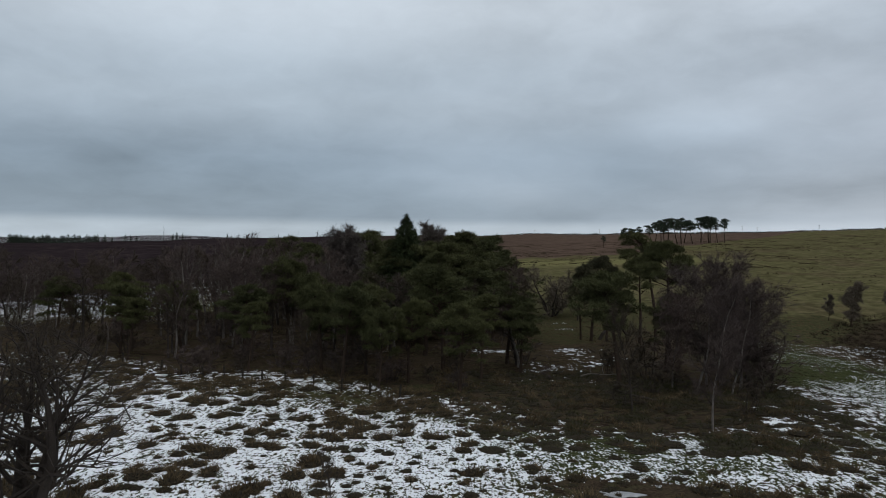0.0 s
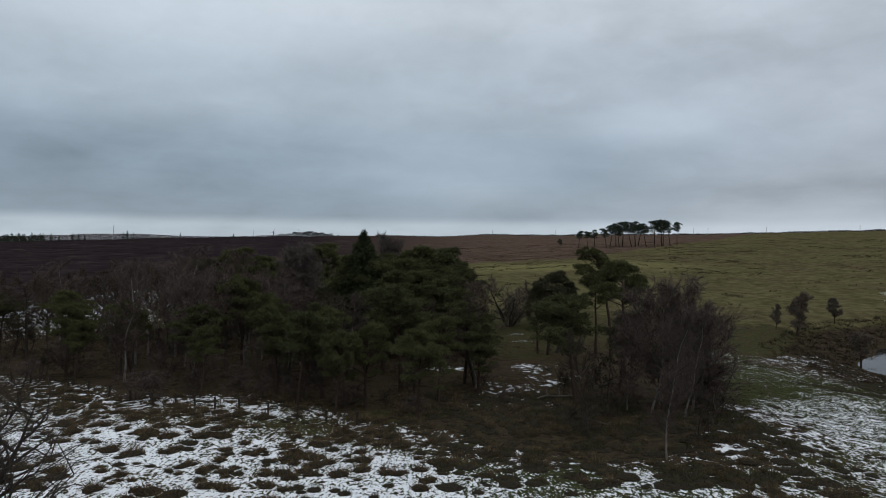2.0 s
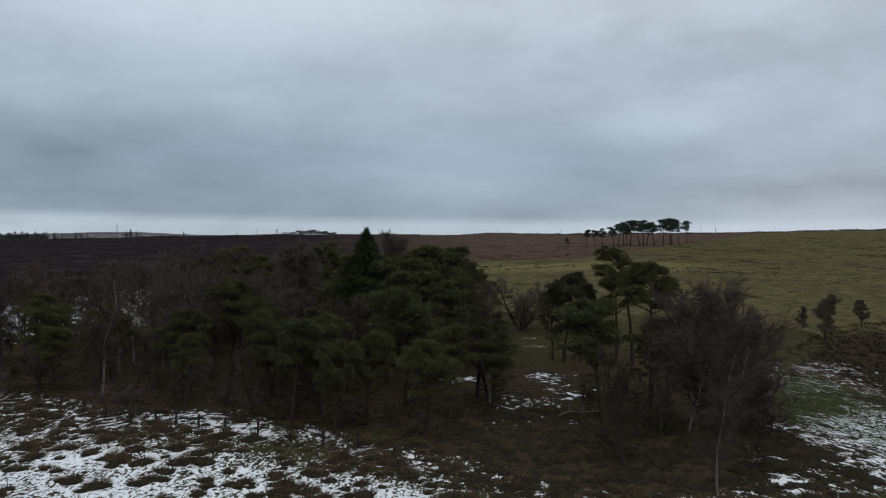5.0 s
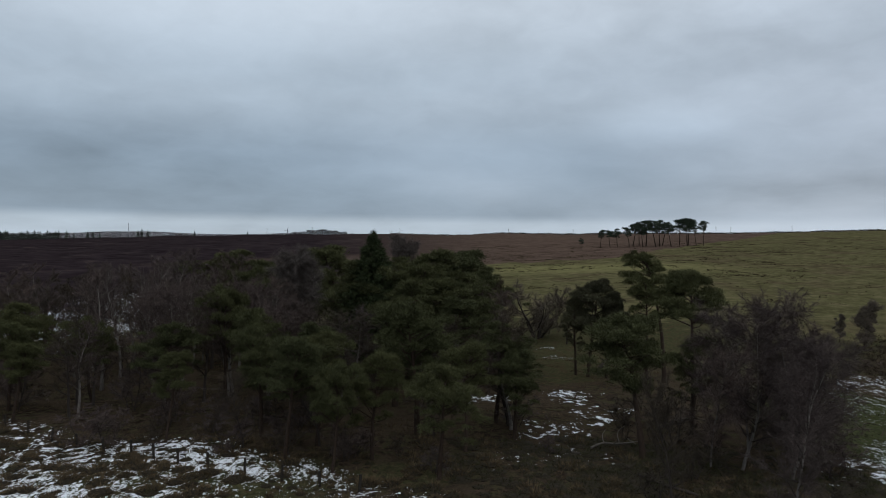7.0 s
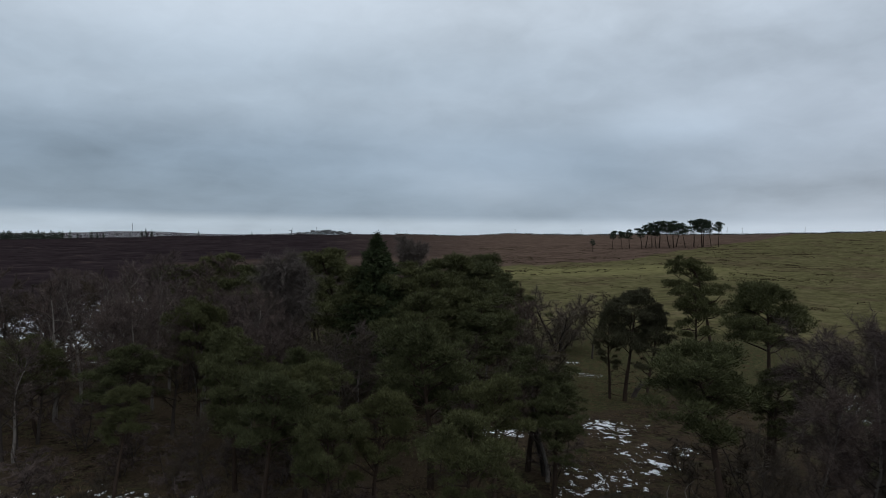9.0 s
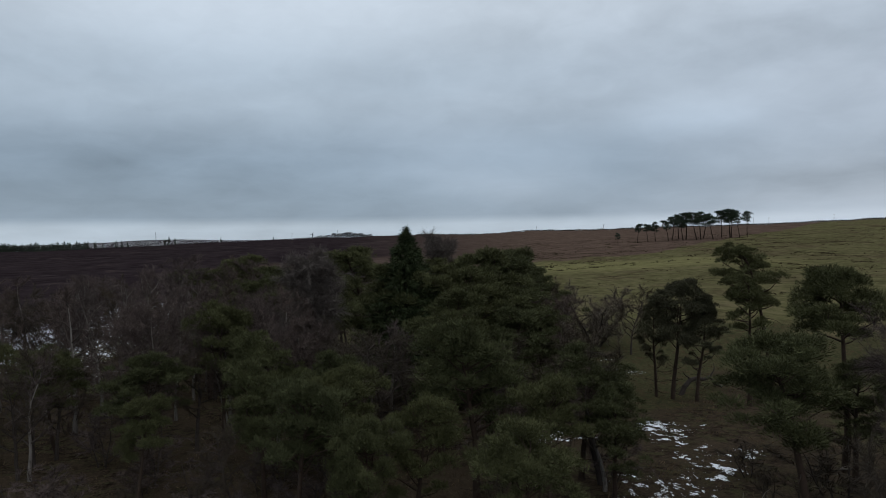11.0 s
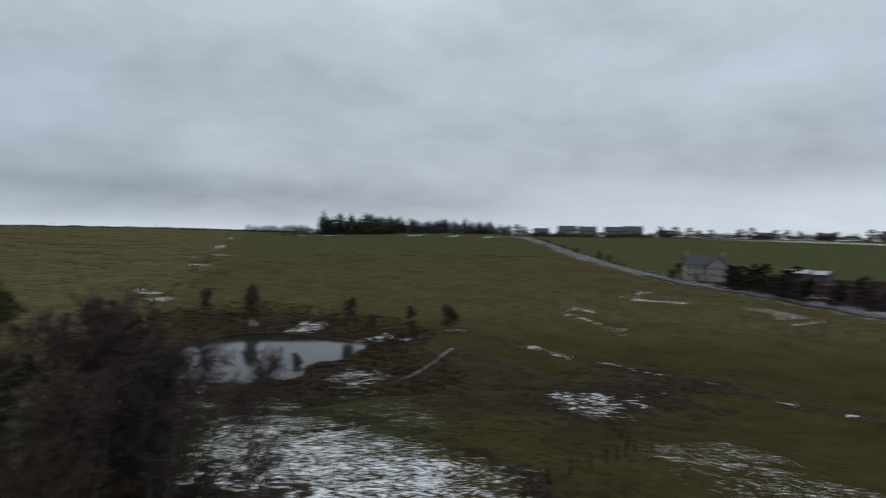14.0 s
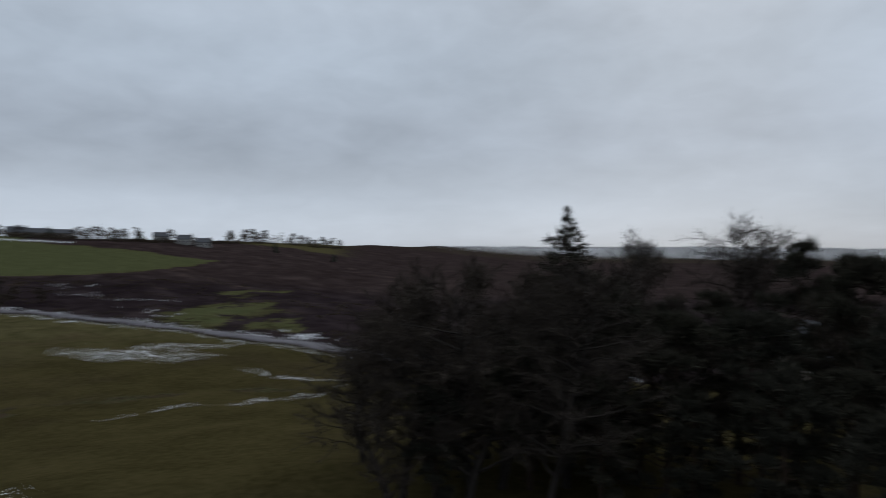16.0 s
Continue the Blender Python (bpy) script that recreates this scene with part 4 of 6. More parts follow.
round_pines.plant(18.0, 94.2, 11.4, 0, turn=200, wide=1.0, label="scots pine with a dense rounded crown")
round_pines.plant(19.6, 92.4, 9.8, 1, turn=60, wide=0.95, label="crooked scots pine with a dull brown-green crown")
round_pines.plant(16.9, 95.6, 9.9, 1, turn=290, wide=0.8, label="crooked scots pine with a dull brown-green crown")
leaning = Stock([lambda: pine(12, 14.0, 2.5, 0.64, lean=0.03, pads=24, sweep=-2.4, tufts=480, size=0.8, flat=0.6)], "pines of the wood")
leaning.plant(25.4, 90.6, 14.4, turn=0, label="tall leaning scots pine with a swept open crown")

spruces = Stock([lambda: spruce(3, 16.0, 0.47, 70, 5, power=1.0, ragged=0.1, tufts=50, size=1.25)], "")
spruces.plant(-5.5, 89.0, 15.8)

birches = Stock([lambda s=s: bare_tree(s, 11.0, BIRCH_BARK, TWIG_PURPLE, 30, 0.16, 0.75, 0.34, 12, 17, -0.03, 0.2, spray=1.25, thick=0.8, full=0.8, name="birch_tree", label="leafless birch with pale bark and purple twigs") for s in (21, 22, 23)], "birches")
for x, y, h, w in ((20.6, 60.5, 11.6, 1.05), (23.8, 60.0, 12.0, 1.05), (22.4, 63.5, 11.2, 1.05), (25.4, 63.5, 10.2, 0.95), (-21.7, 73.8, 11.0, 1.0), (-17.5, 88.0, 11.0, 0.9),
                   (-26.0, 96.0, 11.0, 0.9), (-10.0, 74.0, 9.6, 1.1), (-17.0, 84.0, 11.0, 1.0), (-24.5, 80.0, 10.6, 1.0), (22.3, 57.5, 9.4, 0.95), (18.6, 60.5, 9.0, 0.95), (25.9, 60.0, 8.6, 0.9)):
    birches.plant(x, y, h, wide=w)
tall_birches = Stock([lambda s=s: bare_tree(s, 13.0, BIRCH_BARK, TWIG_PURPLE, 20, 0.4, 1.9, 0.26, 7, 12, -0.1, 0.2, spray=1.5, thick=1.25, full=0.6, limb_bark=BIRCH_BARK, name="birch_tree", label="tall pale-stemmed birch rising above the wood") for s in (24, 25)], "birches")
weeping_birches = Stock([lambda s=s: bare_tree(s, 14.0, BIRCH_BARK, TWIG_GREY, 26, 0.55, 1.7, 0.19, 15, 18, -0.1, 0.2, spray=1.5, thick=0.8, full=0.9, limb_bark=GREY_BARK, leader=0.86, name="birch_tree", label="tall birch with a drooping crown rising above the wood") for s in (28, 29)], "birches")
weeping_birches.plant(-13.0, 80.0, 14.5, wide=1.1)
weeping_birches.plant(-11.0, 80.8, 13.9, wide=0.95)
front_birch = Stock([lambda: bare_tree(27, 11.5, BIRCH_BARK, TWIG_PURPLE, 34, 0.16, 1.1, 0.25, 10, 14, -0.06, 0.2, spray=1.0, thick=0.7, full=0.5, name="birch_tree", label="slender birch with a pale trunk beside the snow")], "birches")
front_birch.plant(17.3, 47.4, 10.4, wide=0.8)
for x, y, h, w in ((-29.5, 91.0, 12.4, 1.0), (-32.5, 93.0, 11.6, 1.0), (-34.5, 88.0, 11.0, 0.9), (-25.5, 92.0, 11.4, 0.9), (-38.0, 97.0, 10.8, 1.0), (-27.5, 85.5, 11.8, 0.9), (-31.0, 86.5, 12.0, 0.9), (-24.0, 84.5, 11.4, 0.8)):
    tall_birches.plant(x, y, h, wide=w)
bares = Stock([lambda s=s: bare_tree(s, 9.0, None, TWIG_BROWN, 20, 0.24, 0.75, 0.4, 8, 14, 0.0, 0.22, spray=1.5, full=0.7, thick=1.2) for s in (31, 32, 33)], "bare trees of the wood")
for x, y, h, w in ((8.7, 114.7, 6.5, 1.1), (-6.0, 73.0, 9.2, 1.1), (-12.5, 77.0, 9.2, 1.0), (20.4, 120.0, 9.4, 1.0),
                   (-39.5, 95.0, 9.5, 1.0), (-44.5, 100.0, 9.0, 1.0), (-7.0, 64.0, 6.0, 0.9), (-12.0, 63.0, 5.6, 0.8), (13.4, 52.2, 8.2, 0.6)):
    bares.plant(x, y, h, wide=w)
oaks = Stock([lambda: bare_tree(35, 9.0, None, TWIG_BANK, 9, 0.12, 0.55, 0.36, 11, 12, 0.0, 0.36, stems=5, splay=0.85, spray=1.5, thick=2.1, full=0.5, leader=0.8, name="oak_tree", label="gnarled wide bare oak at the edge of the pasture")], "")
oaks.plant(16.8, 125.4, 9.9, wide=0.95)
# thin growth between them
thin_bares = Stock([lambda s=s: bare_tree(s, 9.0, BIRCH_BARK if s % 2 else None, TWIG_PURPLE if s % 2 else TWIG_BROWN, 14, 0.3, 0.9, 0.34, 6, 11, -0.02, 0.2, spray=2.0, thick=1.3, full=0.6, limb_bark=GREY_BARK if s % 2 else None) for s in (41, 42, 43, 44)], "bare trees of the wood")
fill = random.Random(5)
for _ in range(150):
    x, y = fill.uniform(-88, 9), fill.uniform(68, 124)
    if y < 68 + 0.25 * max(0, -20 - x) or (abs(x + 62) < 22 and y > 116):
        continue
    thin_bares.plant(x, y, (fill.uniform(7.0, 10.0) if y < 95 else fill.uniform(8.5, 11.5)) + (2.0 if -46 < x < -12 and y > 76 else 0.0), wide=fill.uniform(0.85, 1.25))

# scrub under the trees
scrub = Stock([lambda s=s: bare_tree(s, 4.0, None, TWIG_BROWN if s % 2 else TWIG_PURPLE, 7, 0.1, 0.8, 0.5, 3, 9, 0.0, 0.2, stems=3, thick=0.8, spray=2.0, name="scrub_bush", label="low bare scrub bush under the trees") for s in (45, 46)], "scrub of the wood")
for _ in range(52):
    x, y = fill.uniform(-60, 8), fill.uniform(66, 108)
    scrub.plant(x, y, fill.uniform(2.2, 4.6), wide=fill.uniform(1.0, 1.5))
for _ in range(46):
    x, y = fill.uniform(-26, 19), fill.uniform(57, 72)
    if y > 58 + 0.25 * max(0, -x) and not (9 < x < 14.5 and y > 64):
        scrub.plant(x, y, fill.uniform(1.3, 2.9), wide=fill.uniform(1.1, 1.7), label="low bare scrub at the front of the wood")
for x, y, h in ((21.0, 51.0, 2.6), (25.0, 58.0, 3.4), (25.5, 62.0, 4.4), (28.0, 65.0, 4.6), (13.0, 54.0, 2.6), (29.0, 74.0, 3.0), (18.0, 66.0, 4.6)):
    scrub.plant(x, y, h, wide=1.5, label="low bare scrub bush around the birches")

# leafless clump close to the start, and a sapling in the snow
shrub_tree = Stock([lambda: bare_tree(51, 9.0, None, TWIG_BROWN, 13, 0.2, 0.95, 0.42, 6, 6, 0.0, 0.2, stems=6, spray=0.7, thick=2.3, name="alder_tree", label="leafless many-stemmed alder beside the snowy field")], "")
shrub_tree.plant(-15.4, 29.0, 9.4, turn=40, wide=1.25)
saplings = Stock([lambda: bare_tree(52, 2.6, None, TWIG_BROWN, 10, 0.2, 1.4, 0.35, 4, 5, 0.0, 0.1, thick=0.6, name="sapling", label="thin bare sapling standing in the snow")], "")
saplings.plant(-4.3, 33.5, 2.7)

# ---------------------------------------------------------------- trees by the pond and in the fields
bank_trees = Stock([lambda a=a: pine(a[0], 6.0, a[1], a[2], tufts=150, pads=24, puff=0.95, needle=TWIG_BANK, size=1.25, flat=1.0, dome=0.45, stubs=0, name="bare_tree", crown="rounded mass of leafless twigs") for a in ((55, 1.7, 0.16), (56, 1.9, 0.22), (57, 1.5, 0.2))], "trees on the pond bank")
for x, y, h, w in ((66.8, 122.6, 8.2, 0.8), (64.0, 124.4, 4.8, 0.6), (110.0, 143.0, 6.4, 0.9), (119.0, 138.5, 8.0, 0.8), (81.2, 135.4, 5.2, 0.9), (67.0, 105.0, 5.2, 1.2), (126.0, 117.0, 5.6, 1.0), (127.5, 102.0, 3.8, 1.1), (120.0, 90.0, 5.8, 0.95), (75.8, 91.2, 3.5, 0.85), (117.0, 96.0, 3.2, 1.3), (121.0, 108.0, 3.4, 1.2)):
    bank_trees.plant(x, y, h, wide=w * 1.15, label="small bare tree on the bank of the pond")
for x, y, h, w in ((121.5, 89.0, 4.2, 0.9), (127.0, 118.4, 4.2, 0.9), (83.0, 83.4, 1.7, 1.4)):
    pines.plant(x, y, h, wide=w, label="small dark evergreen near the pond")

round_bare = Stock([lambda: bare_tree(65, 17.0, GREY_BARK, TWIG_GREY, 30, 0.62, 1.3, 0.17, 15, 18, 0.0, 0.2, spray=1.7, thick=0.8, full=1.0, limb_bark=GREY_BARK, leader=0.86)], "tall bare trees")
round_bare.plant(-2.3, 114.0, 17.0, label="tall bare tree with a rounded top standing above the wood")

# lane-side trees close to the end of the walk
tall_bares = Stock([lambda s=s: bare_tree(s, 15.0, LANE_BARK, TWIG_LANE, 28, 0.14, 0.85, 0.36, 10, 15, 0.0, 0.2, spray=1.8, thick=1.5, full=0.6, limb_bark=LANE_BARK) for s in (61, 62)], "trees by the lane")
for x, y, h, w in ((31.5, 7.5, 12.8, 1.1), (30.6, 5.6, 14.2, 1.1), (30.0, 3.5, 14.7, 1.2), (28.0, 5.5, 13.2, 1.2), (26.5, -1.0, 14.1, 1.2), (33.0, -2.0, 14.7, 1.2), (22.0, -8.0, 12.6, 1.0),
                   (36.0, 2.5, 13.6, 1.2), (40.0, 5.0, 11.2, 1.1), (12.5, -15.0, 13.0, 1.0), (39.0, -9.0, 14.6, 1.1), (37.0, -4.0, 14.4, 1.2), (8.0, -17.0, 13.5, 1.0), (29.0, 10.0, 9.5, 1.1), (24.0, 3.0, 13.0, 1.1), (29.0, 2.0, 14.8, 1.1), (46.0, 0.0, 10.0, 1.2)):
    tall_bares.plant(x, y, h, wide=w)
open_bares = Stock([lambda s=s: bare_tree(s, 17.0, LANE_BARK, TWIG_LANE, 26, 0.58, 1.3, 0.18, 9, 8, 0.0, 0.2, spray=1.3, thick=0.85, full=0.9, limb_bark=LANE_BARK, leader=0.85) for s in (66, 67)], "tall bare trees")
for x, y, h, w in ((34.0, -16.4, 18.0, 0.95), (37.0, -20.5, 17.8, 0.9), (27.2, -18.6, 18.6, 1.3), (24.0, -22.0, 16.8, 1.2)):
    open_bares.plant(x, y, h, wide=w, label="tall leafless tree with an open crown by the lane")
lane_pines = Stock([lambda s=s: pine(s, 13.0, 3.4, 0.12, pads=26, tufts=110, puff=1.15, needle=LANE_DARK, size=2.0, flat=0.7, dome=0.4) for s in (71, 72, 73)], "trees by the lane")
for x, y, h, w in ((19.8, -16.3, 16.2, 0.7), (15.4, -13.9, 14.9, 0.8), (25.0, -6.0, 12.0, 1.1), (29.0, -9.0, 13.3, 1.1), (21.0, -3.0, 11.5, 1.1), (33.0, -12.0, 12.4, 1.1), (11.0, -10.0, 11.5, 1.1), (17.0, -6.5, 11.6, 1.1),
                   (27.5, 1.0, 9.5, 1.1), (31.0, -3.0, 11.0, 1.1), (5.0, -12.0, 12.0, 1.0), (37.0, -6.0, 11.0, 1.1), (24.0, -14.0, 12.4, 1.1), (29.5, 6.5, 7.0, 1.2), (14.0, -2.0, 9.0, 1.1), (35.0, 0.5, 8.5, 1.2)):
    lane_pines.plant(x, y, h, wide=w, label="dense dark evergreen among the lane-side trees")
for x, y, h, w in ((22.5, 0.5, 7.5, 1.2), (25.5, -3.0, 9.0, 1.2), (18.5, -2.0, 7.0, 1.2), (28.0, -5.0, 9.5, 1.2), (32.5, -7.0, 10.0, 1.2), (21.0, -11.0, 10.5, 1.2), (13.0, -6.5, 8.5, 1.2), (10.0, -3.5, 7.5, 1.2), (39.5, -2.0, 8.0, 1.2), (20.0, -24.0, 10.5, 1.0), (24.0, -28.0, 11.0, 1.0), (16.5, -21.0, 10.0, 1.0)):
    lane_pines.plant(x, y, h, wide=w, label="dark evergreen undergrowth below the lane-side trees")
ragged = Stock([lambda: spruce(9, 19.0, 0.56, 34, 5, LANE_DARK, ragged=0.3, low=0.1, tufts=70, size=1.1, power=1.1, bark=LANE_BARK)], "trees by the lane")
ragged.plant(34.6, -10.2, 19.0, label="tall ragged dark spruce above the lane-side trees")

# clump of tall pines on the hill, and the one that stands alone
hill_pines = Stock([lambda s=s, lo=lo: pine(s, 12.0, 3.1, lo - 0.04, tufts=60, pads=15, puff=1.3, needle=HAZED_NEEDLE, size=2.4, lean=0.09, dome=0.4) for s, lo in ((81, 0.58), (82, 0.64), (83, 0.55))], "pines on the hill")
for x, y, h, w in ((84.0, 371.0, 9.6, 0.9), (88.5, 369.0, 9.2, 0.9), (93.5, 374.0, 10.0, 1.0), (98.5, 370.0, 10.8, 1.0), (102.0, 376.0, 12.4, 1.0), (105.0, 368.0, 12.0, 1.0), (108.0, 373.0, 13.8, 1.1), (111.0, 366.0, 13.8, 1.1),
                   (114.5, 371.0, 14.0, 1.1), (117.5, 376.0, 12.6, 1.0), (119.5, 368.0, 12.0, 1.0), (106.5, 380.0, 12.8, 1.0), (126.0, 375.0, 13.8, 1.0), (129.0, 372.0, 14.6, 1.1), (131.5, 377.0, 14.2, 1.0)):
    hill_pines.plant(x, y, h, wide=w * 1.22, label="tall hill pine with a bare leaning trunk")
for x, y, h, w in ((134.0, 373.0, 13.8, 0.9), (138.0, 374.0, 13.2, 0.8), (70.6, 354.0, 6.2, 1.0)):
    hill_pines.plant(x, y, h, wide=w, label="hill pine standing a little apart on the moor")


def polar(az, r):
    return r * math.sin(radians(az)), 30 + r * math.cos(radians(az))


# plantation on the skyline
far_firs = Stock([lambda s=s: spruce(s, 14.0, 0.24, 11, 4, HAZED_NEEDLE, "fir_tree", 0.25, 8, 0.05, 3.6, limbs=False) for s in (91, 92)], "far plantation")
far = random.Random(8)
for i in range(110):
    u = i / 109
    az = 53.4 + 15.4 * u
    top = 16.0 - 3.0 * min(1, u / 0.42) if u < 0.42 else 11.0
    far_firs.plant(*polar(az + far.uniform(-0.1, 0.1), far.uniform(494, 530)), top * far.uniform(0.6, 1.1), wide=far.uniform(1.2, 1.8), label="dark fir in the skyline plantation")
far_bares = Stock([lambda s=s: pine(s, 8.0, 2.7, 0.04, tufts=30, pads=14, puff=1.1, needle=TWIG_BROWN, size=3.0, flat=0.9, dome=0.45, name="bare_tree", crown="rounded mass of leafless twigs") for s in (95, 96, 97)], "trees along the skyline")
for az in (80.9, 81.9, 82.9, 83.6, 84.5, 86.5, 87.3, 89.1, 89.9, 90.8, 91.9, 93.0, 94.2, 95.2, 96.4, 100.3, 100.9, 101.6, 102.3, 102.9, 103.4, 104.3, 106.6, 110.9, 111.2, 112.2, 112.8, 113.4, 115.9, 116.5, 117.1, 117.7, 118.3, 118.9, 119.6, 69.4, 70.0):
    far_bares.plant(*polar(az, np.interp(az, [70, 105, 116, 120], [468, 470, 605, 700]) + far.uniform(-8, 8)), far.uniform(5.0, 8.5) * (1.4 if az > 105 else 1.0), wide=far.uniform(1.1, 1.7), label="bare roadside tree far off on the skyline")
for az in (85.7, 87.9, 102.6, 104.4, 98.5, 114.5, 119.2, 50.4, 51.2, 52.2):
    far_firs.plant(*polar(az, far.uniform(460, 500)), far.uniform(5.0, 8.5), wide=1.6, label="dark evergreen far off on the skyline")
for i in range(22):
    far_firs.plant(*polar(47.6 + 5.6 * i / 21, far.uniform(530, 548)), far.uniform(3.5, 6.5), wide=far.uniform(1.8, 2.6), label="low dark fir in the skyline shelter strip")
# belts of trees at the edge of the moor
for i in range(40):
    az = -34.5 + 5.6 * (i / 39) ** 1.3
    far_firs.plant(*polar(az, far.uniform(1400, 1480)), far.uniform(10, 17), wide=far.uniform(1.3, 2.2), label="dark tree in a far shelter belt")
for az, h in ((-28.4, 11), (-27.9, 8), (-27.0, 11), (-26.6, 10), (-26.2, 8), (-23.6, 10), (-23.3, 12), (-22.9, 10), (-19.5, 7), (-15.5, 7)):
    far_firs.plant(*polar(az, 1430), h * 1.4, wide=1.0, label="single dark conifer far off on the moor")
# far clump, its twigs coloured pale to stand in for haze
hazy_bares = Stock([lambda s=s: pine(s, 8.0, 3.0, 0.02, tufts=14, pads=14, puff=1.2, needle=TWIG_HAZED, size=5.0, flat=0.9, dome=0.45, name="bare_tree", crown="rounded mass of leafless twigs") for s in (98, 99)], "far clump on the moor")
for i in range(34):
    hazy_bares.plant(*polar(-12.5 + 5.5 * (i / 33) ** 0.8, far.uniform(1080, 1120)), far.uniform(3.5, 6.5) * (0.5 + math.sin(3.1 * i / 33)), wide=far.uniform(1.6, 2.6), label="bare tree in a far moor clump, paled with painted haze")


# ---------------------------------------------------------------- buildings
def box(bm, lo, hi):
    (x0, y0, z0), (x1, y1, z1) = lo, hi
    v = [bm.verts.new(p) for p in ((x0, y0, z0), (x1, y0, z0), (x1, y1, z0), (x0, y1, z0), (x0, y0, z1), (x1, y0, z1), (x1, y1, z1), (x0, y1, z1))]
    for f in ((3, 2, 1, 0), (4, 5, 6, 7), (0, 1, 5, 4), (1, 2, 6, 5), (2, 3, 7, 6), (3, 0, 4, 7)):
        bm.faces.new([v[i] for i in f])
    return v


def block(name, lo, hi, material, parent, label="", soft=0.0):
    bm = bmesh.new()
    box(bm, lo, hi)
    if soft:
        bmesh.ops.bevel(bm, geom=bm.edges[:], offset=soft, segments=2, affect="EDGES")
    return part(name, bm, material, parent, label)


def gable_wall(name, lo, hi, ridge, along_x, material, parent):
    """A house body with gable ends; the ridge runs along x or y."""
    (x0, y0, z0), (x1, y1, z1) = lo, hi
    bm = bmesh.new()
    v = box(bm, lo, hi)
    bmesh.ops.delete(bm, geom=[f for f in bm.faces if abs(f.calc_center_median().z - z1) < 1e-4], context="FACES_ONLY")
    if along_x:
        a, b = bm.verts.new((x0, (y0 + y1) / 2, ridge)), bm.verts.new((x1, (y0 + y1) / 2, ridge))
        quads = ((v[4], v[7], a), (v[5], v[6], b), (v[4], v[5], b, a), (v[7], v[6], b, a))
    else:
        a, b = bm.verts.new(((x0 + x1) / 2, y0, ridge)), bm.verts.new(((x0 + x1) / 2, y1, ridge))
        quads = ((v[4], v[5], a), (v[7], v[6], b), (v[4], v[7], b, a), (v[5], v[6], b, a))
    for q in quads:
        bm.faces.new(q)
    bmesh.ops.recalc_face_normals(bm, faces=bm.faces[:])
    return part(name, bm, material, parent)


def gable_roof(lo, hi, ridge, along_x, material, parent, over=0.35, thick=0.14):
    """Two slabs of slate that overhang the walls."""
    (x0, y0, z0), (x1, y1, z1) = lo, hi
    bm = bmesh.new()
    mid = (y0 + y1) / 2 if along_x else (x0 + x1) / 2
    half = (y1 - y0) / 2 if along_x else (x1 - x0) / 2
    drop = over * (ridge - z1) / half
    for s in (-1, 1):
        pts = []
        for t in (0, 1):
            end = ((x0 - over) if t == 0 else (x1 + over)) if along_x else ((y0 - over) if t == 0 else (y1 + over))
            for c, z in ((mid, ridge + 0.05), (mid + s * (half + over), z1 - drop + 0.05)):
                for up in (0.0, thick):
                    pts.append((end, c, z + up) if along_x else (c, end, z + up))
        v = [bm.verts.new(p) for p in pts]
        for f in ((0, 1, 3, 2), (4, 6, 7, 5), (0, 4, 5, 1), (2, 3, 7, 6), (1, 5, 7, 3), (0, 2, 6, 4)):
            bm.faces.new([v[i] for i in f])
    bmesh.ops.recalc_face_normals(bm, faces=bm.faces[:])
    return part("roof", bm, material, parent, "grey slate roof")


def window(parent, x, y, z, w, h, face):
    """A window set in a wall; face is the outward direction: -x, +x, -y or +y."""
    n = {"-x": (-1, 0), "+x": (1, 0), "-y": (0, -1), "+y": (0, 1)}[face]
    t = (-n[1], n[0])
    def slab(name, u0, u1, v0, v1, d0, d1, mat, par):
        pts = [(x + t[0] * u + n[0] * d, y + t[1] * u + n[1] * d) for u in (u0, u1) for d in (d0, d1)]
        xs, ys = [p[0] for p in pts], [p[1] for p in pts]
        return block(name, (min(xs), min(ys), z + v0), (max(xs), max(ys), z + v1), mat, par)
    pane = slab("window", -w / 2, w / 2, 0, h, -0.05, 0.012, DARK_GLASS, parent)
    for name, u0, u1, v0, v1 in (("frame", -w / 2 - 0.07, -w / 2, 0, h), ("frame", w / 2, w / 2 + 0.07, 0, h), ("frame", -w / 2 - 0.07, w / 2 + 0.07, h, h + 0.08), ("frame", -0.03, 0.03, 0, h)):
        slab(name, u0, u1, v0, v1, -0.02, 0.05, PAINT_WHITE, pane)
    slab("sill", -w / 2 - 0.12, w / 2 + 0.12, -0.1, 0, -0.02, 0.12, PAINT_WHITE, pane)


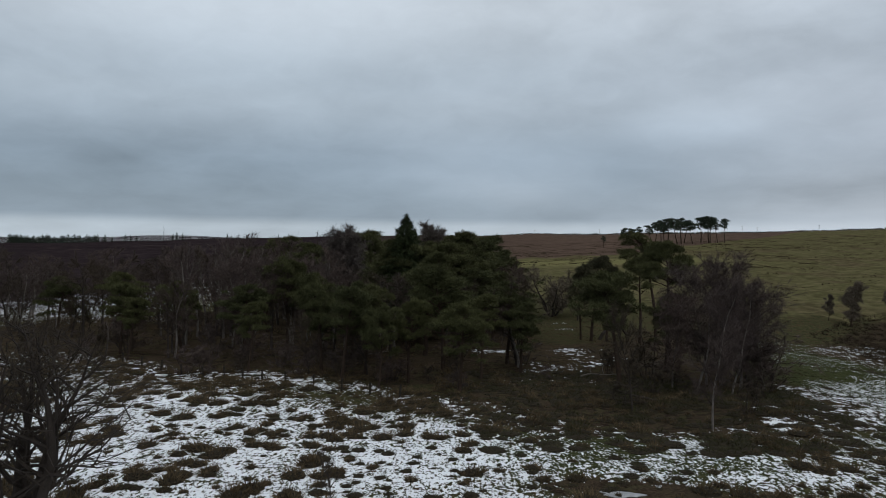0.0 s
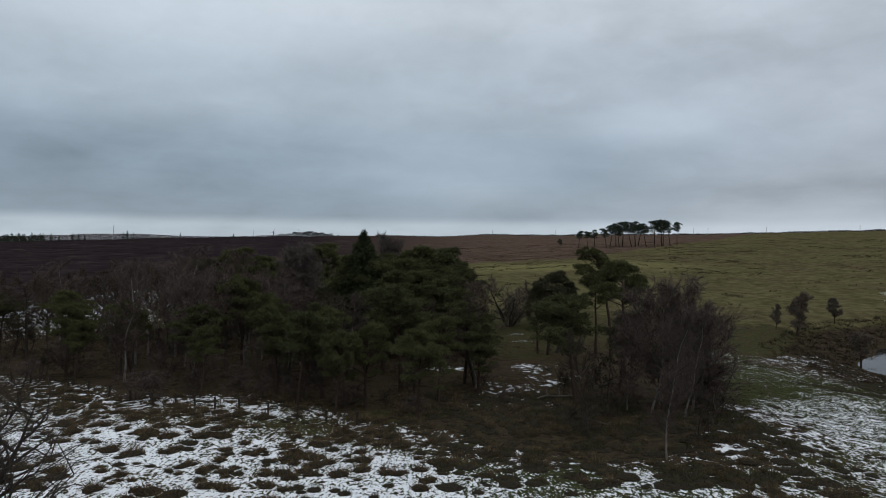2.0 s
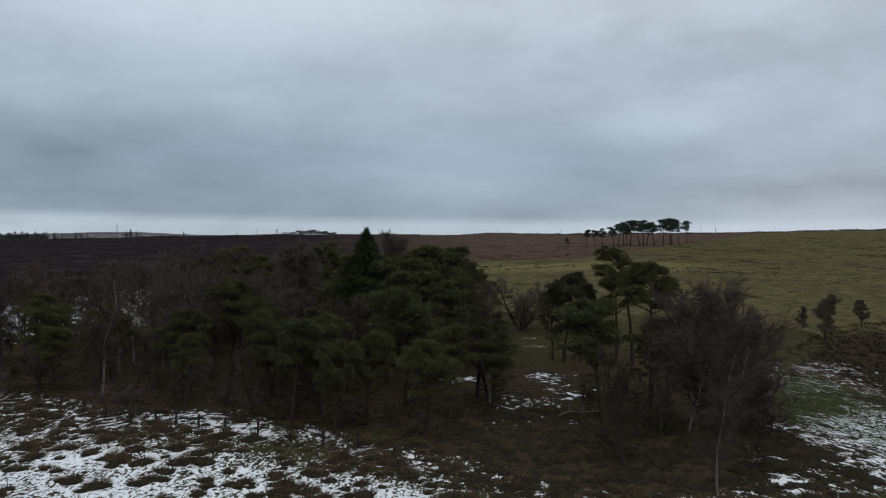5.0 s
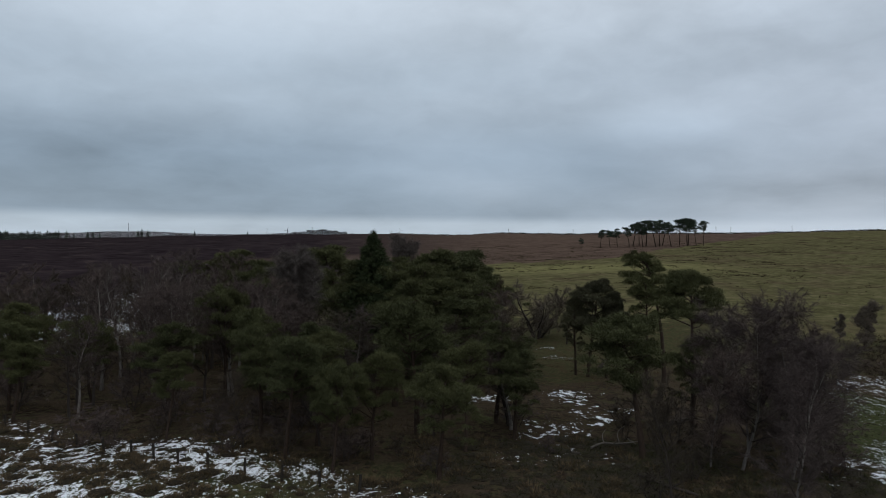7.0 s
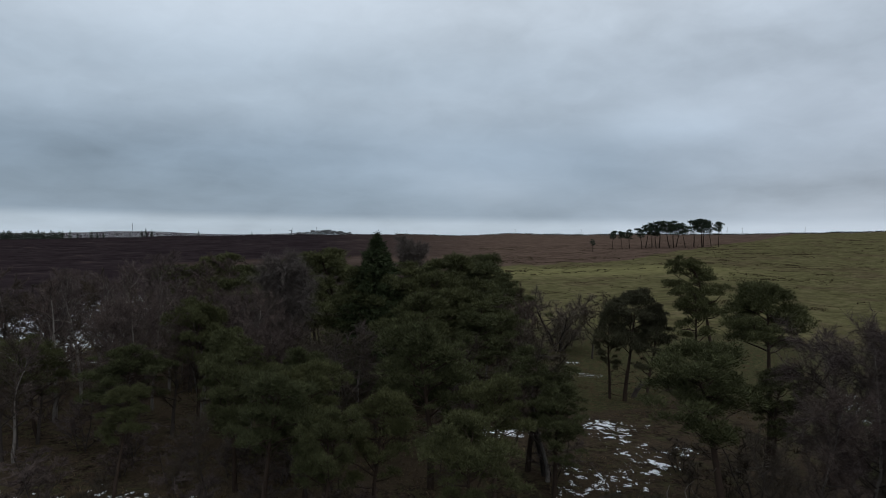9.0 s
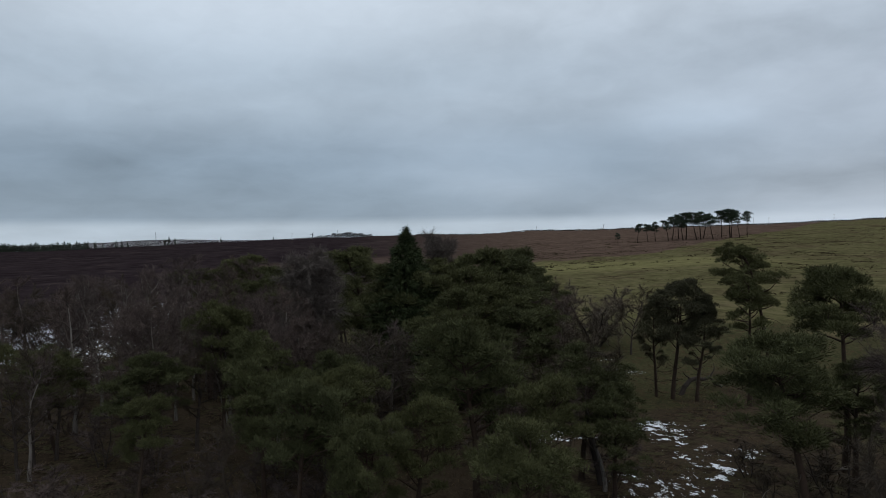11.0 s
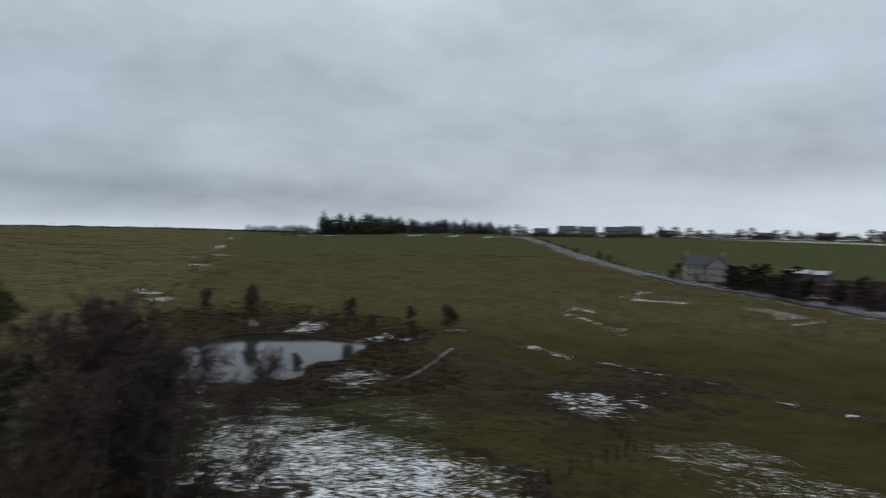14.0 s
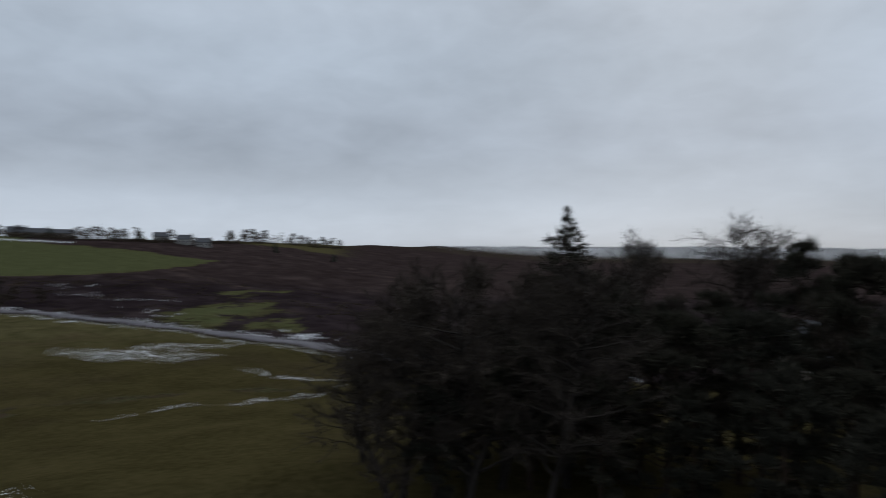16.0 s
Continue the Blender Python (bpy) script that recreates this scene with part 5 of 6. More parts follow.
def farmhouse(x, y, turn):
    root = empty("house")
    lo, hi = (-3.6, -6.5, -0.6), (3.6, 6.5, 5.2)
    gable_wall("wall", lo, hi, 8.3, False, FARM_STONE, root)
    gable_roof(lo, hi, 8.3, False, SLATE, root)
    lo2, hi2 = (-6.0, -6.3, -0.6), (-3.603, -0.6, 5.0)
    gable_wall("wing_wall", lo2, (-1.0, -0.6, 5.0), 7.9, True, FARM_STONE, root)
    gable_roof(lo2, (-1.0, -0.6, 5.0), 7.9, True, SLATE, root)
    for yy in (-6.0, 5.9):
        block("chimney", (-0.55, yy - 0.45, 7.4), (0.55, yy + 0.45, 9.6), FARM_STONE, root, "squat stone chimney stack", 0.04)
        for o in (-0.25, 0.25):
            part("chimney_pot", cone((o, yy, 9.6), 0.14, 0.11, 0.45), BRICK_RED, root)
    for yy, zz in ((0.9, 3.3), (3.0, 3.3), (5.0, 3.3), (1.0, 0.9), (5.0, 0.9)):
        window(root, -3.6, yy, zz, 1.0, 1.4, "-x")
    for yy, zz in ((-4.6, 3.2), (-2.3, 3.2), (-4.6, 0.9), (-2.3, 0.9)):
        window(root, -6.0, yy, zz, 1.0, 1.4, "-x")
    for xx, zz in ((-1.4, 3.3), (1.4, 3.3), (1.4, 0.9)):
        window(root, xx, 6.5, zz, 0.9, 1.3, "+y")
    block("door", (-3.66, 2.5, -0.1), (-3.55, 3.5, 2.1), DARK_BARK, root, "dark painted plank door")
    root.matrix_basis = pose(x, y, ground_z(x, y) + 0.1, 0, 0, turn)
    return tagged(root, "stone farmhouse with slate roof and a gabled wing", "house")


def cone(p, r0, r1, h, n=10):
    bm = bmesh.new()
    bmesh.ops.create_cone(bm, cap_ends=True, segments=n, radius1=r0, radius2=r1, depth=h, matrix=Matrix.Translation((p[0], p[1], p[2] + h / 2)))
    return bm


BRICK_RED = mat_plain("red_clay", (0.14, 0.06, 0.04), (0.22, 0.1, 0.07), 3.0)


def cottage(x, y, w, d, eaves, ridge, turn, wall, label, floors=2, roof=None):
    root = empty("house")
    lo, hi = (-w / 2, -d / 2, -0.8), (w / 2, d / 2, eaves)
    gable_wall("wall", lo, hi, ridge, True, wall, root)
    gable_roof(lo, hi, ridge, True, roof or SLATE, root)
    if floors:
        block("chimney", (w / 2 - 1.0, -0.4, ridge - 0.7), (w / 2 - 0.2, 0.4, ridge + 1.0), STONE, root)
    n = max(2, int(w / 3))
    for f in range(floors):
        for i in range(n):
            window(root, -w / 2 + w * (i + 0.5) / n, -d / 2, 0.8 + 2.5 * f, 1.1, 1.3, "-y")
    root.matrix_basis = pose(x, y, ground_z(x, y), 0, 0, turn)
    return tagged(root, label, "house", "houses along the skyline")


farmhouse(254.5, 56.5, 12)
for az in (73.5, 75.1, 77.2, 78.7):
    cottage(*polar(az, 474), 11.5, 8, 4.8, 7.6, -az + 8, RENDER_WHITE, "pale rendered house of a skyline terrace")
for az, w, e, r in ((96.4, 11, 3.0, 6.4), (97.7, 10, 2.8, 5.4), (99.2, 13, 2.8, 5.2), (105.9, 9, 3.0, 5.6), (107.6, 9, 3.2, 5.8), (109.0, 9, 3.0, 5.6), (71.4, 10, 2.8, 5.6), (81.2, 9, 2.8, 5.2), (92.4, 10, 2.8, 5.0), (88.4, 9, 2.6, 5.0)):
    cottage(*polar(az, 476), w, 8, e, r, -az + (az * 7) % 30 - 15, RENDER_WHITE if az > 100 or az < 80 else STONE, "low grey-roofed house on the skyline", 1)
SHED_ROOF = mat_plain("snowy_sheet_roof", (0.2, 0.21, 0.23), (0.6, 0.62, 0.65), 0.7, 0.8)
SHED_WALL = mat_plain("shed_boards", (0.05, 0.045, 0.04), (0.12, 0.11, 0.1), 2.0)
for sx, sy, sw in ((270, 27, 8.0), (266, 20, 5.0)):
    shed = tagged(cottage(sx, sy, sw, 4.5, 2.2, 3.3, 60, SHED_WALL, "low dark shed with a snow-dusted roof", 0, SHED_ROOF), category="shed", group="farm sheds")
    shed.name = "shed"
# cottage glimpsed between the lane-side trees
cottage(30.5, -48.0, 12, 7.5, 5.0, 8.0, 150, STONE, "stone cottage with white window frames behind the trees")


# ---------------------------------------------------------------- fence, poles, mast
def run_fence(points, spacing, label, top=1.0):
    root = empty("fence")
    p = np.array(points, float)
    d = np.r_[0, np.cumsum(np.hypot(*np.diff(p, axis=0).T))]
    s = np.arange(0, d[-1], spacing)
    xy = np.c_[np.interp(s, d, p[:, 0]), np.interp(s, d, p[:, 1])]
    x0, y0 = xy[0]
    z0 = ground_z(x0, y0)
    root.location = (x0, y0, z0)
    rng = random.Random(int(abs(x0 * 10)))
    bm = bmesh.new()
    box(bm, (-0.075, -0.06, -0.4), (0.075, 0.06, top))
    bmesh.ops.bevel(bm, geom=[e for e in bm.edges if e.verts[0].co.z > 0 or e.verts[1].co.z > 0], offset=0.02, segments=1, affect="EDGES")
    first = part("post", bm, POST_WOOD, root)
    heads = []
    for i, (x, y) in enumerate(xy):
        ob = first if i == 0 else new("post", first.data)
        ob.parent = root
        z = ground_z(x, y) - z0
        tilt = rng.uniform(-5, 5)
        ob.matrix_basis = pose(x - x0, y - y0, z, tilt, rng.uniform(-5, 5), rng.uniform(0, 90))
        heads.append((x - x0, y - y0, z))
    h = np.array(heads)
    for k in (0.35, 0.7, 1.05):
        q = h + (0, 0, k * top / 1.15)
        mesh_part("wire", prisms(q[:-1], q[1:], 0.003, 0.003, 3), POST_WOOD, root, "thin rusty fence wire")
    return tagged(root, label, "fence")


run_fence([(-46, 73.5), (-35, 68.8), (-24.9, 64.3), (-19.2, 62.0), (-13.8, 58.4), (-9.1, 57.2), (-2.3, 55.2)], 2.45, "weathered wooden post and wire fence along the wood")
run_fence([(31, 45), (37, 43.5), (45, 41.5), (54, 41), (66, 46), (79, 59)], 2.6, "dark post and wire fence across rough grass")
run_fence([(104.9, 82.3), (92, 79.5), (79.8, 77)], 2.8, "low post and wire fence near the pond")


def utility_pole(x, y, h=8.0):
    root = empty("utility_pole")
    part("pole", cone((0, 0, -0.5), 0.16, 0.11, h + 0.5), POST_WOOD, root)
    block("crossarm", (-0.9, -0.06, h - 0.5), (0.9, 0.06, h - 0.36), POST_WOOD, root)
    for o in (-0.8, 0, 0.8):
        part("insulator", cone((o, 0, h - 0.36), 0.06, 0.04, 0.2, 8), PAINT_WHITE, root)
    root.matrix_basis = pose(x, y, ground_z(x, y), 0, 0, (x * 7) % 60)
    return tagged(root, "wooden power line pole on the moor skyline", "pole", "power line poles")


for x, y, h in ((262, 667, 8), (276, 667, 8), (322, 644, 9), (384, 602, 9), (196, 722, 8), (146, 762, 8), (450, 552, 9), (80, 800, 8), (-160, 900, 12), (-230, 950, 12)):
    utility_pole(x, y, h)


def lattice_mast(x, y, h):
    root = empty("radio_mast")
    for sx, sy in ((-1, -1), (1, -1), (1, 1), (-1, 1)):
        mesh_part("leg", prisms([(sx * 0.9, sy * 0.9, -1)], [(sx * 0.25, sy * 0.25, h)], 0.12, 0.08, 5), MAST_STEEL, root)
    rows, k = [], 12
    for i in range(k):
        a, b = 0.9 - 0.65 * i / k, 0.9 - 0.65 * (i + 1) / k
        z0, z1 = h * i / k, h * (i + 1) / k
        rows += [((-a, -a, z0), (b, -b, z1)), ((a, -a, z0), (b, b, z1)), ((a, a, z0), (-b, b, z1)), ((-a, a, z0), (-b, -b, z1))]
    mesh_part("brace", prisms([r[0] for r in rows], [r[1] for r in rows], 0.05, 0.05, 4), MAST_STEEL, root)
    root.location = (x, y, ground_z(x, y))
    return tagged(root, "slender steel lattice radio mast on the far moor", "mast")


lattice_mast(-606, 1376, 27)


def fallen_log(x, y, ln, r, turn):
    rng = np.random.default_rng(int(ln * 100))
    p = limb_path(rng, (0, 0, r * 0.8), (1, 0, 0), ln, 6, 0.06, 0)
    root = mesh_part("fallen_log", prisms(*along(p, r, r * 0.55), 8), DARK_BARK, smooth=True)
    root.matrix_basis = pose(x, y, ground_z(x + 0.5 * ln * math.cos(radians(turn)), y + 0.5 * ln * math.sin(radians(turn))) - 0.05, 0, 0, turn)
    return tagged(root, "dead fallen trunk lying on the woodland floor", "log", "fallen logs")


for a in ((10.0, 62.5, 5.5, 0.16, 4), (16.0, 55.0, 4.0, 0.12, 150), (-11.0, 79.0, 4.0, 0.14, 60), (19.0, 71.0, 3.5, 0.12, 30)):
    fallen_log(*a)


def crooked_trunk(x, y, turn):
    """A dead stem that leans low, dips to the ground and forks."""
    rng = np.random.default_rng(61)
    main = np.array([(0, 0, -0.1), (0.5, 0, 0.7), (1.3, 0.1, 1.25), (2.3, 0.1, 1.35), (3.2, 0.2, 1.1), (4.0, 0.1, 1.3), (4.6, 0, 0.55), (5.4, -0.1, 0.25)])
    arms = [along(limb_path(rng, main[k], d, ln, 4, 0.3, 0.1), 0.09, 0.02) for k, d, ln in ((3, (0.3, 0.2, 1), 1.6), (5, (0.7, -0.2, 0.8), 1.5), (2, (-0.3, 0.4, 0.9), 1.2), (6, (0.8, 0.3, 0.5), 1.3))]
    ob = mesh_part("leaning_log", prisms(*stack([along(main, 0.26, 0.12)] + arms), 7), DARK_BARK, smooth=True)
    ob.matrix_basis = pose(x, y, ground_z(x, y), 0, 0, turn)
    return tagged(ob, "crooked dead trunk leaning low over the grass", "log", "fallen logs")


def dead_branch(x, y, ln, turn, seed):
    """A pale broken bough lying on its twigs."""
    rng = np.random.default_rng(seed)
    main = limb_path(rng, (0, 0, 0.12), (1, 0.15, 0.12), ln, 7, 0.22, 0.0)
    main[:, 2] = np.clip(main[:, 2], 0.08, 0.9)
    arms = [along(limb_path(rng, main[k], (rng.uniform(0.2, 0.9), rng.choice((-1, 1)) * 0.7, 0.5), ln * 0.35, 4, 0.3, 0.0), 0.04, 0.012) for k in (2, 3, 4, 5, 6)]
    ob = mesh_part("dead_branch", prisms(*stack([along(main, 0.085, 0.03)] + arms), 6), PALE_BARK, smooth=True)
    ob.matrix_basis = pose(x, y, ground_z(x, y), 0, 0, turn)
    return tagged(ob, "pale broken bough lying under the trees", "branch", "dead branches")


for a in ((11.6, 63.6, 4.6, 55, 3), (18.6, 70.8, 3.6, -10, 4), (-8.6, 75.6, 3.0, 20, 5)):
    dead_branch(*a)
crooked_trunk(19.6, 97.0, 28)
tagged(fallen_log(9.6, 125.8, 5.2, 0.13, -17), "pale weathered trunk lying at the pasture edge").data.materials[0] = GREY_BARK


def puddle(x, y, a, b, turn):
    ang = np.linspace(0, 2 * np.pi, 28, endpoint=False)
    rad = 1 + 0.2 * np.sin(3 * ang + 1) + 0.1 * np.sin(7 * ang)
    u, w = a * rad * np.cos(ang), b * rad * np.sin(ang)
    c, s = math.cos(radians(turn)), math.sin(radians(turn))
    px, py = u * c - w * s, u * s + w * c
    top = float(np.max(land(x + px, y + py))) + 0.02
    v = np.r_[np.c_[px, py, np.full(28, 0.0)], np.c_[px * 1.1, py * 1.1, np.full(28, -0.25)], [[0, 0, 0.0]]]
    i = np.arange(28)
    j = (i + 1) % 28
    t = np.concatenate([np.stack([np.full(28, 56), i, j], 1), np.stack([i, i + 28, j + 28], 1), np.stack([i, j + 28, j], 1)])
    ob = mesh_part("puddle", (v, t), ICE)
    ob.location = (x, y, top)
    return tagged(ob, "frozen grey puddle in dark trampled mud", "puddle")


ICE = mat_plain("grey_ice", (0.2, 0.21, 0.22), (0.34, 0.35, 0.36), 2.0, 0.3)
puddle(8.9, 35.6, 0.95, 0.42, -8)


# ---------------------------------------------------------------- trodden path by the pond
def build_path(points, half):
    p = np.concatenate([np.linspace(a, b, 14, endpoint=False) for a, b in zip(np.array(points[:-1], float), np.array(points[1:], float))])
    d = unit(np.gradient(p, axis=0))
    side = np.stack([d[:, 1], -d[:, 0]], 1)
    rng = np.random.default_rng(12)
    w = half * rng.uniform(0.6, 1.3, (len(p), 1))
    rows = [np.c_[p + side * w * k, land(*(p + side * w * k).T) + h] for k, h in ((-1, -0.05), (-0.7, 0.07), (0.7, 0.07), (1, -0.05))]
    n = len(p)
    i = np.arange(n - 1)
    q = np.concatenate([np.stack([c * n + i, c * n + i + 1, (c + 1) * n + i + 1, (c + 1) * n + i], 1) for c in range(3)])
    me = mesh_from("path", np.concatenate(rows), q, smooth=True)
    me.materials.append(PATH_GRIT)
    return tagged(new("path", me), "narrow trodden path dusted with old snow", "path", kind="structure")


PATH_GRIT = mat_plain("snowy_path", (0.045, 0.038, 0.027), (0.19, 0.19, 0.19), 1.7, 0.9)
build_path([(79.5, 76.8), (86, 78), (94, 79.8), (101, 81.2), (108, 82.8)], 0.32)


# ---------------------------------------------------------------- far wind turbine
def wind_turbine(az, r, h):
    root = empty("wind_turbine")
    x, y = polar(az, r)
    part("tower", cone((0, 0, -2), 0.9, 0.5, h + 2, 12), MAST_STEEL, root, "tapering pale steel tower")
    block("nacelle", (-0.7, -1.6, h - 0.4), (0.7, 1.4, h + 0.9), MAST_STEEL, root)
    part("hub", cone((0, -2.2, h - 0.2), 0.6, 0.5, 0.9, 10), MAST_STEEL, root)
    for k in range(3):
        bm = cone((0, 0, 0.2), 0.5, 0.12, h * 0.52, 6)
        bmesh.ops.transform(bm, matrix=Matrix.Translation((0, -2.0, h + 0.2)) @ Matrix.Rotation(radians(20 + 120 * k), 4, "Y") @ Matrix.Diagonal((1, 0.4, 1, 1)), verts=bm.verts[:])
        part("blade", bm, MAST_STEEL, root)
    root.matrix_basis = pose(x, y, ground_z(x, y), 0, 0, -az)
    return tagged(root, "white wind turbine far off beyond the moor", "wind turbine")


wind_turbine(-12.4, 1240, 10)


# ---------------------------------------------------------------- tussocks, bracken, rushes and hedges
def tuft_cloud(name, rng, xy, blades, radius, height, width, material, label, lean=0.55, mound=0.0):
    """Many tufts as one mesh: drooping blades, on low mounds where mound is over 0."""
    n = len(xy)
    size = 0.4 + 1.05 * rng.uniform(0, 1, n) ** 1.6
    z = land(xy[:, 0], xy[:, 1])
    a = rng.uniform(0, 2 * np.pi, (n, blades))
    u = np.sqrt(rng.uniform(0, 1, (n, blades)))
    q = u * radius * size[:, None]
    rise = mound * size[:, None] * (1 - u ** 2) * 0.9
    p = np.stack([xy[:, :1] + q * np.cos(a), xy[:, 1:] + q * np.sin(a), z[:, None] - 0.05 + rise], -1).reshape(-1, 3)
    d = np.stack([np.cos(a) * u * lean * 2, np.sin(a) * u * lean * 2, np.ones_like(a)], -1).reshape(-1, 3) + rng.normal(0, 0.3, (n * blades, 3))
    ln = (rng.uniform(0.45, 1.0, (n, blades)) * height * size[:, None] * (1.15 - 0.5 * u)).ravel()
    rep = 2
    p, d, ln = np.repeat(p, rep, 0) + rng.normal(0, 0.06 * radius, (len(p) * rep, 3)) * (1, 1, 0.2), np.repeat(d, rep, 0) + rng.normal(0, 0.25, (len(p) * rep, 3)), np.repeat(ln, rep) * rng.uniform(0.7, 1.1, len(ln) * rep)
    arrays = [slivers(rng, p, d, ln, width * 0.85)]
    if mound:
        k = 9
        t = np.arange(k) * 2 * np.pi / k
        rings = []
        for f, hh in ((1.08, -0.12), (0.85, 0.5), (0.45, 0.9)):
            rad = radius * size[:, None] * f * rng.uniform(0.8, 1.15, (n, k))
            rings.append(np.stack([xy[:, :1] + rad * np.cos(t), xy[:, 1:] + rad * np.sin(t), z[:, None] + mound * size[:, None] * hh * rng.uniform(0.8, 1.1, (n, k))], -1))
        top = np.stack([xy[:, 0], xy[:, 1], z + mound * size], -1)[:, None]
        v = np.concatenate(rings + [top], 1)
        i = np.arange(k)
        j = (i + 1) % k
        f = np.concatenate([np.stack([i + o, j + o, j + o + k], 1) for o in (0, k)] + [np.stack([i + o, j + o + k, i + o + k], 1) for o in (0, k)] + [np.stack([i + 2 * k, j + 2 * k, np.full(k, 3 * k)], 1)])
        arrays.append((v.reshape(-1, 3), (f[None] + (np.arange(n) * (3 * k + 1))[:, None, None]).reshape(-1, 3)))
    ob = mesh_part(name, joined(*arrays), material)
    if mound:
        ob.data.materials.append(THATCH)
        index = np.zeros(len(ob.data.polygons), np.int32)
        index[-n * len(f):] = 1
        ob.data.polygons.foreach_set("material_index", index)
    return tagged(ob, label, "grass", kind="stuff")


def scatter(rng, n, x0, x1, y0, y1, keep):
    x, y = rng.uniform(x0, x1, n), rng.uniform(y0, y1, n)
    k = rng.uniform(0, 1, n) < keep(x, y)
    return np.c_[x[k], y[k]]


grass = np.random.default_rng(77)
patchy = lambda x, y: smooth01(3.6 * (vnoise(x, y, 4.5, 3) - 0.38))
field = lambda x, y: (0.2 + 0.8 * patchy(x, y)) * ((y < 62 - 0.3 * np.clip(x, -40, 30)) + 0.4) * (1 - 0.75 * (np.abs(x - 5) < 9) * (y < 43))
tuft_cloud("rush_tussocks", grass, scatter(grass, 2300, -52, 26, 20, 66, field), 70, 0.5, 0.62, 0.048, TUSSOCK_TAN, "tan and brown grass tussocks poking through the snow", 0.75, 0.16)
tuft_cloud("dark_tussocks", grass, scatter(grass, 1900, -48, 34, 20, 64, lambda x, y: 0.2 + 0.8 * patchy(y, x)), 50, 0.34, 0.4, 0.03, TUSSOCK_DARK, "dark green rush tufts poking through the snow", 0.75, 0.1)
tuft_cloud("bracken", grass, scatter(grass, 6500, -60, 30, 54, 118, lambda x, y: 0.3 + 0.7 * patchy(x * 0.7, y)), 17, 0.75, 0.42, 0.05, TUSSOCK_TAN, "dead brown bracken and grass under the trees", 0.9)
tuft_cloud("bracken_scrub", grass, scatter(grass, 1900, 2, 27.5, 42, 66, lambda x, y: 0.15 + 0.85 * patchy(x, y)), 40, 0.6, 0.5, 0.05, TUSSOCK_DARK, "dark dead bracken round the birches", 0.9, 0.12)
tuft_cloud("bank_rushes", grass, scatter(grass, 8000, 56, 134, 70, 148, lambda x, y: ((pond_reach(x, y) > 1.02) & (pond_reach(x, y) < 1.85)) * 0.9), 15, 0.55, 0.8, 0.06, REED, "brown reeds and rushes round the pond", 0.4)
tuft_cloud("field_tufts", grass, scatter(grass, 4600, 28, 120, 30, 112, lambda x, y: 0.06 + 0.9 * smooth01(4 * (vnoise(x, y, 9, 6) - 0.45)) + 0.5 * blob(x, y, 88, 52, 22, 11, -20, 0.7)), 16, 0.45, 0.36, 0.06, TUSSOCK_DARK, "short dark tufts in the rough field", 0.8)
tuft_cloud("snow_tufts", grass, scatter(grass, 8200, 26, 78, 38, 84, lambda x, y: 0.25 + 0.75 * smooth01(4 * (vnoise(x, y, 5, 12) - 0.4))), 14, 0.26, 0.3, 0.05, TUSSOCK_DARK, "short green grass tufts showing through thin snow", 0.8)
edge = lambda x, y: smooth01((1.7 - line_gap(x + 2.4 * (vnoise(x, y, 6, 46) - 0.5), y, [(53.0, 66.0), (49.5, 59.0), (45.0, 52.5), (41.0, 46.5), (36.0, 42.0)])) / 1.6) * (0.25 + 0.75 * patchy(x, y))
tuft_cloud("bracken_edge", grass, scatter(grass, 2600, 30, 58, 38, 70, edge), 34, 0.55, 0.5, 0.05, RUSH, "dark bracken along the edge of the snow", 0.9, 0.1)
tuft_cloud("bracken_field", grass, scatter(grass, 2600, 60, 116, 34, 74, lambda x, y: blob(x, y, 88, 53, 24, 13, -20, 0.7) * smooth01(5 * (vnoise(x, y, 5, 41) - 0.42))), 26, 0.65, 0.5, 0.06, RUSH, "brown bracken and rushes in the muddy hollow", 0.9, 0.12)
tuft_cloud("bank_tussocks", grass, scatter(grass, 2600, 44, 76, 64, 98, lambda x, y: blob(x, y, 60, 81, 16, 9, 55, 0.6) * smooth01(5 * (vnoise(x, y, 4, 45) - 0.4))), 30, 0.55, 0.5, 0.05, TUSSOCK_DARK, "dark green tussocks between the snow and the pond", 0.85, 0.14)
heath = lambda x, y: (road_offset(x, y) > 5) * smooth01(6 * (vnoise(x, y, 8, 14) - 0.5))
tuft_cloud("heath_clumps", grass, scatter(grass, 5200, 100, 270, -90, 40, heath), 9, 1.0, 0.7, 0.22, RUSH, "dark heather clumps south of the lane", 0.8)
hill = lambda x, y: (np.degrees(np.arctan2(x, y - 30)) > 3) * (np.degrees(np.arctan2(x, y - 30)) < 46) * (0.02 + 0.98 * smooth01(7 * (vnoise(x * 0.4, y, 5, 8) - 0.52))) * (0.25 + 0.75 * smooth01(4 * (vnoise(x, y, 34, 9) - 0.4))) * (np.hypot(x, y - 30) > 120)
tuft_cloud("hill_rushes", grass, scatter(grass, 42000, 10, 260, 116, 420, hill), 5, 0.9, 0.55, 0.36, RUSH, "dark rush clumps dotted over the hill pasture", 0.8)


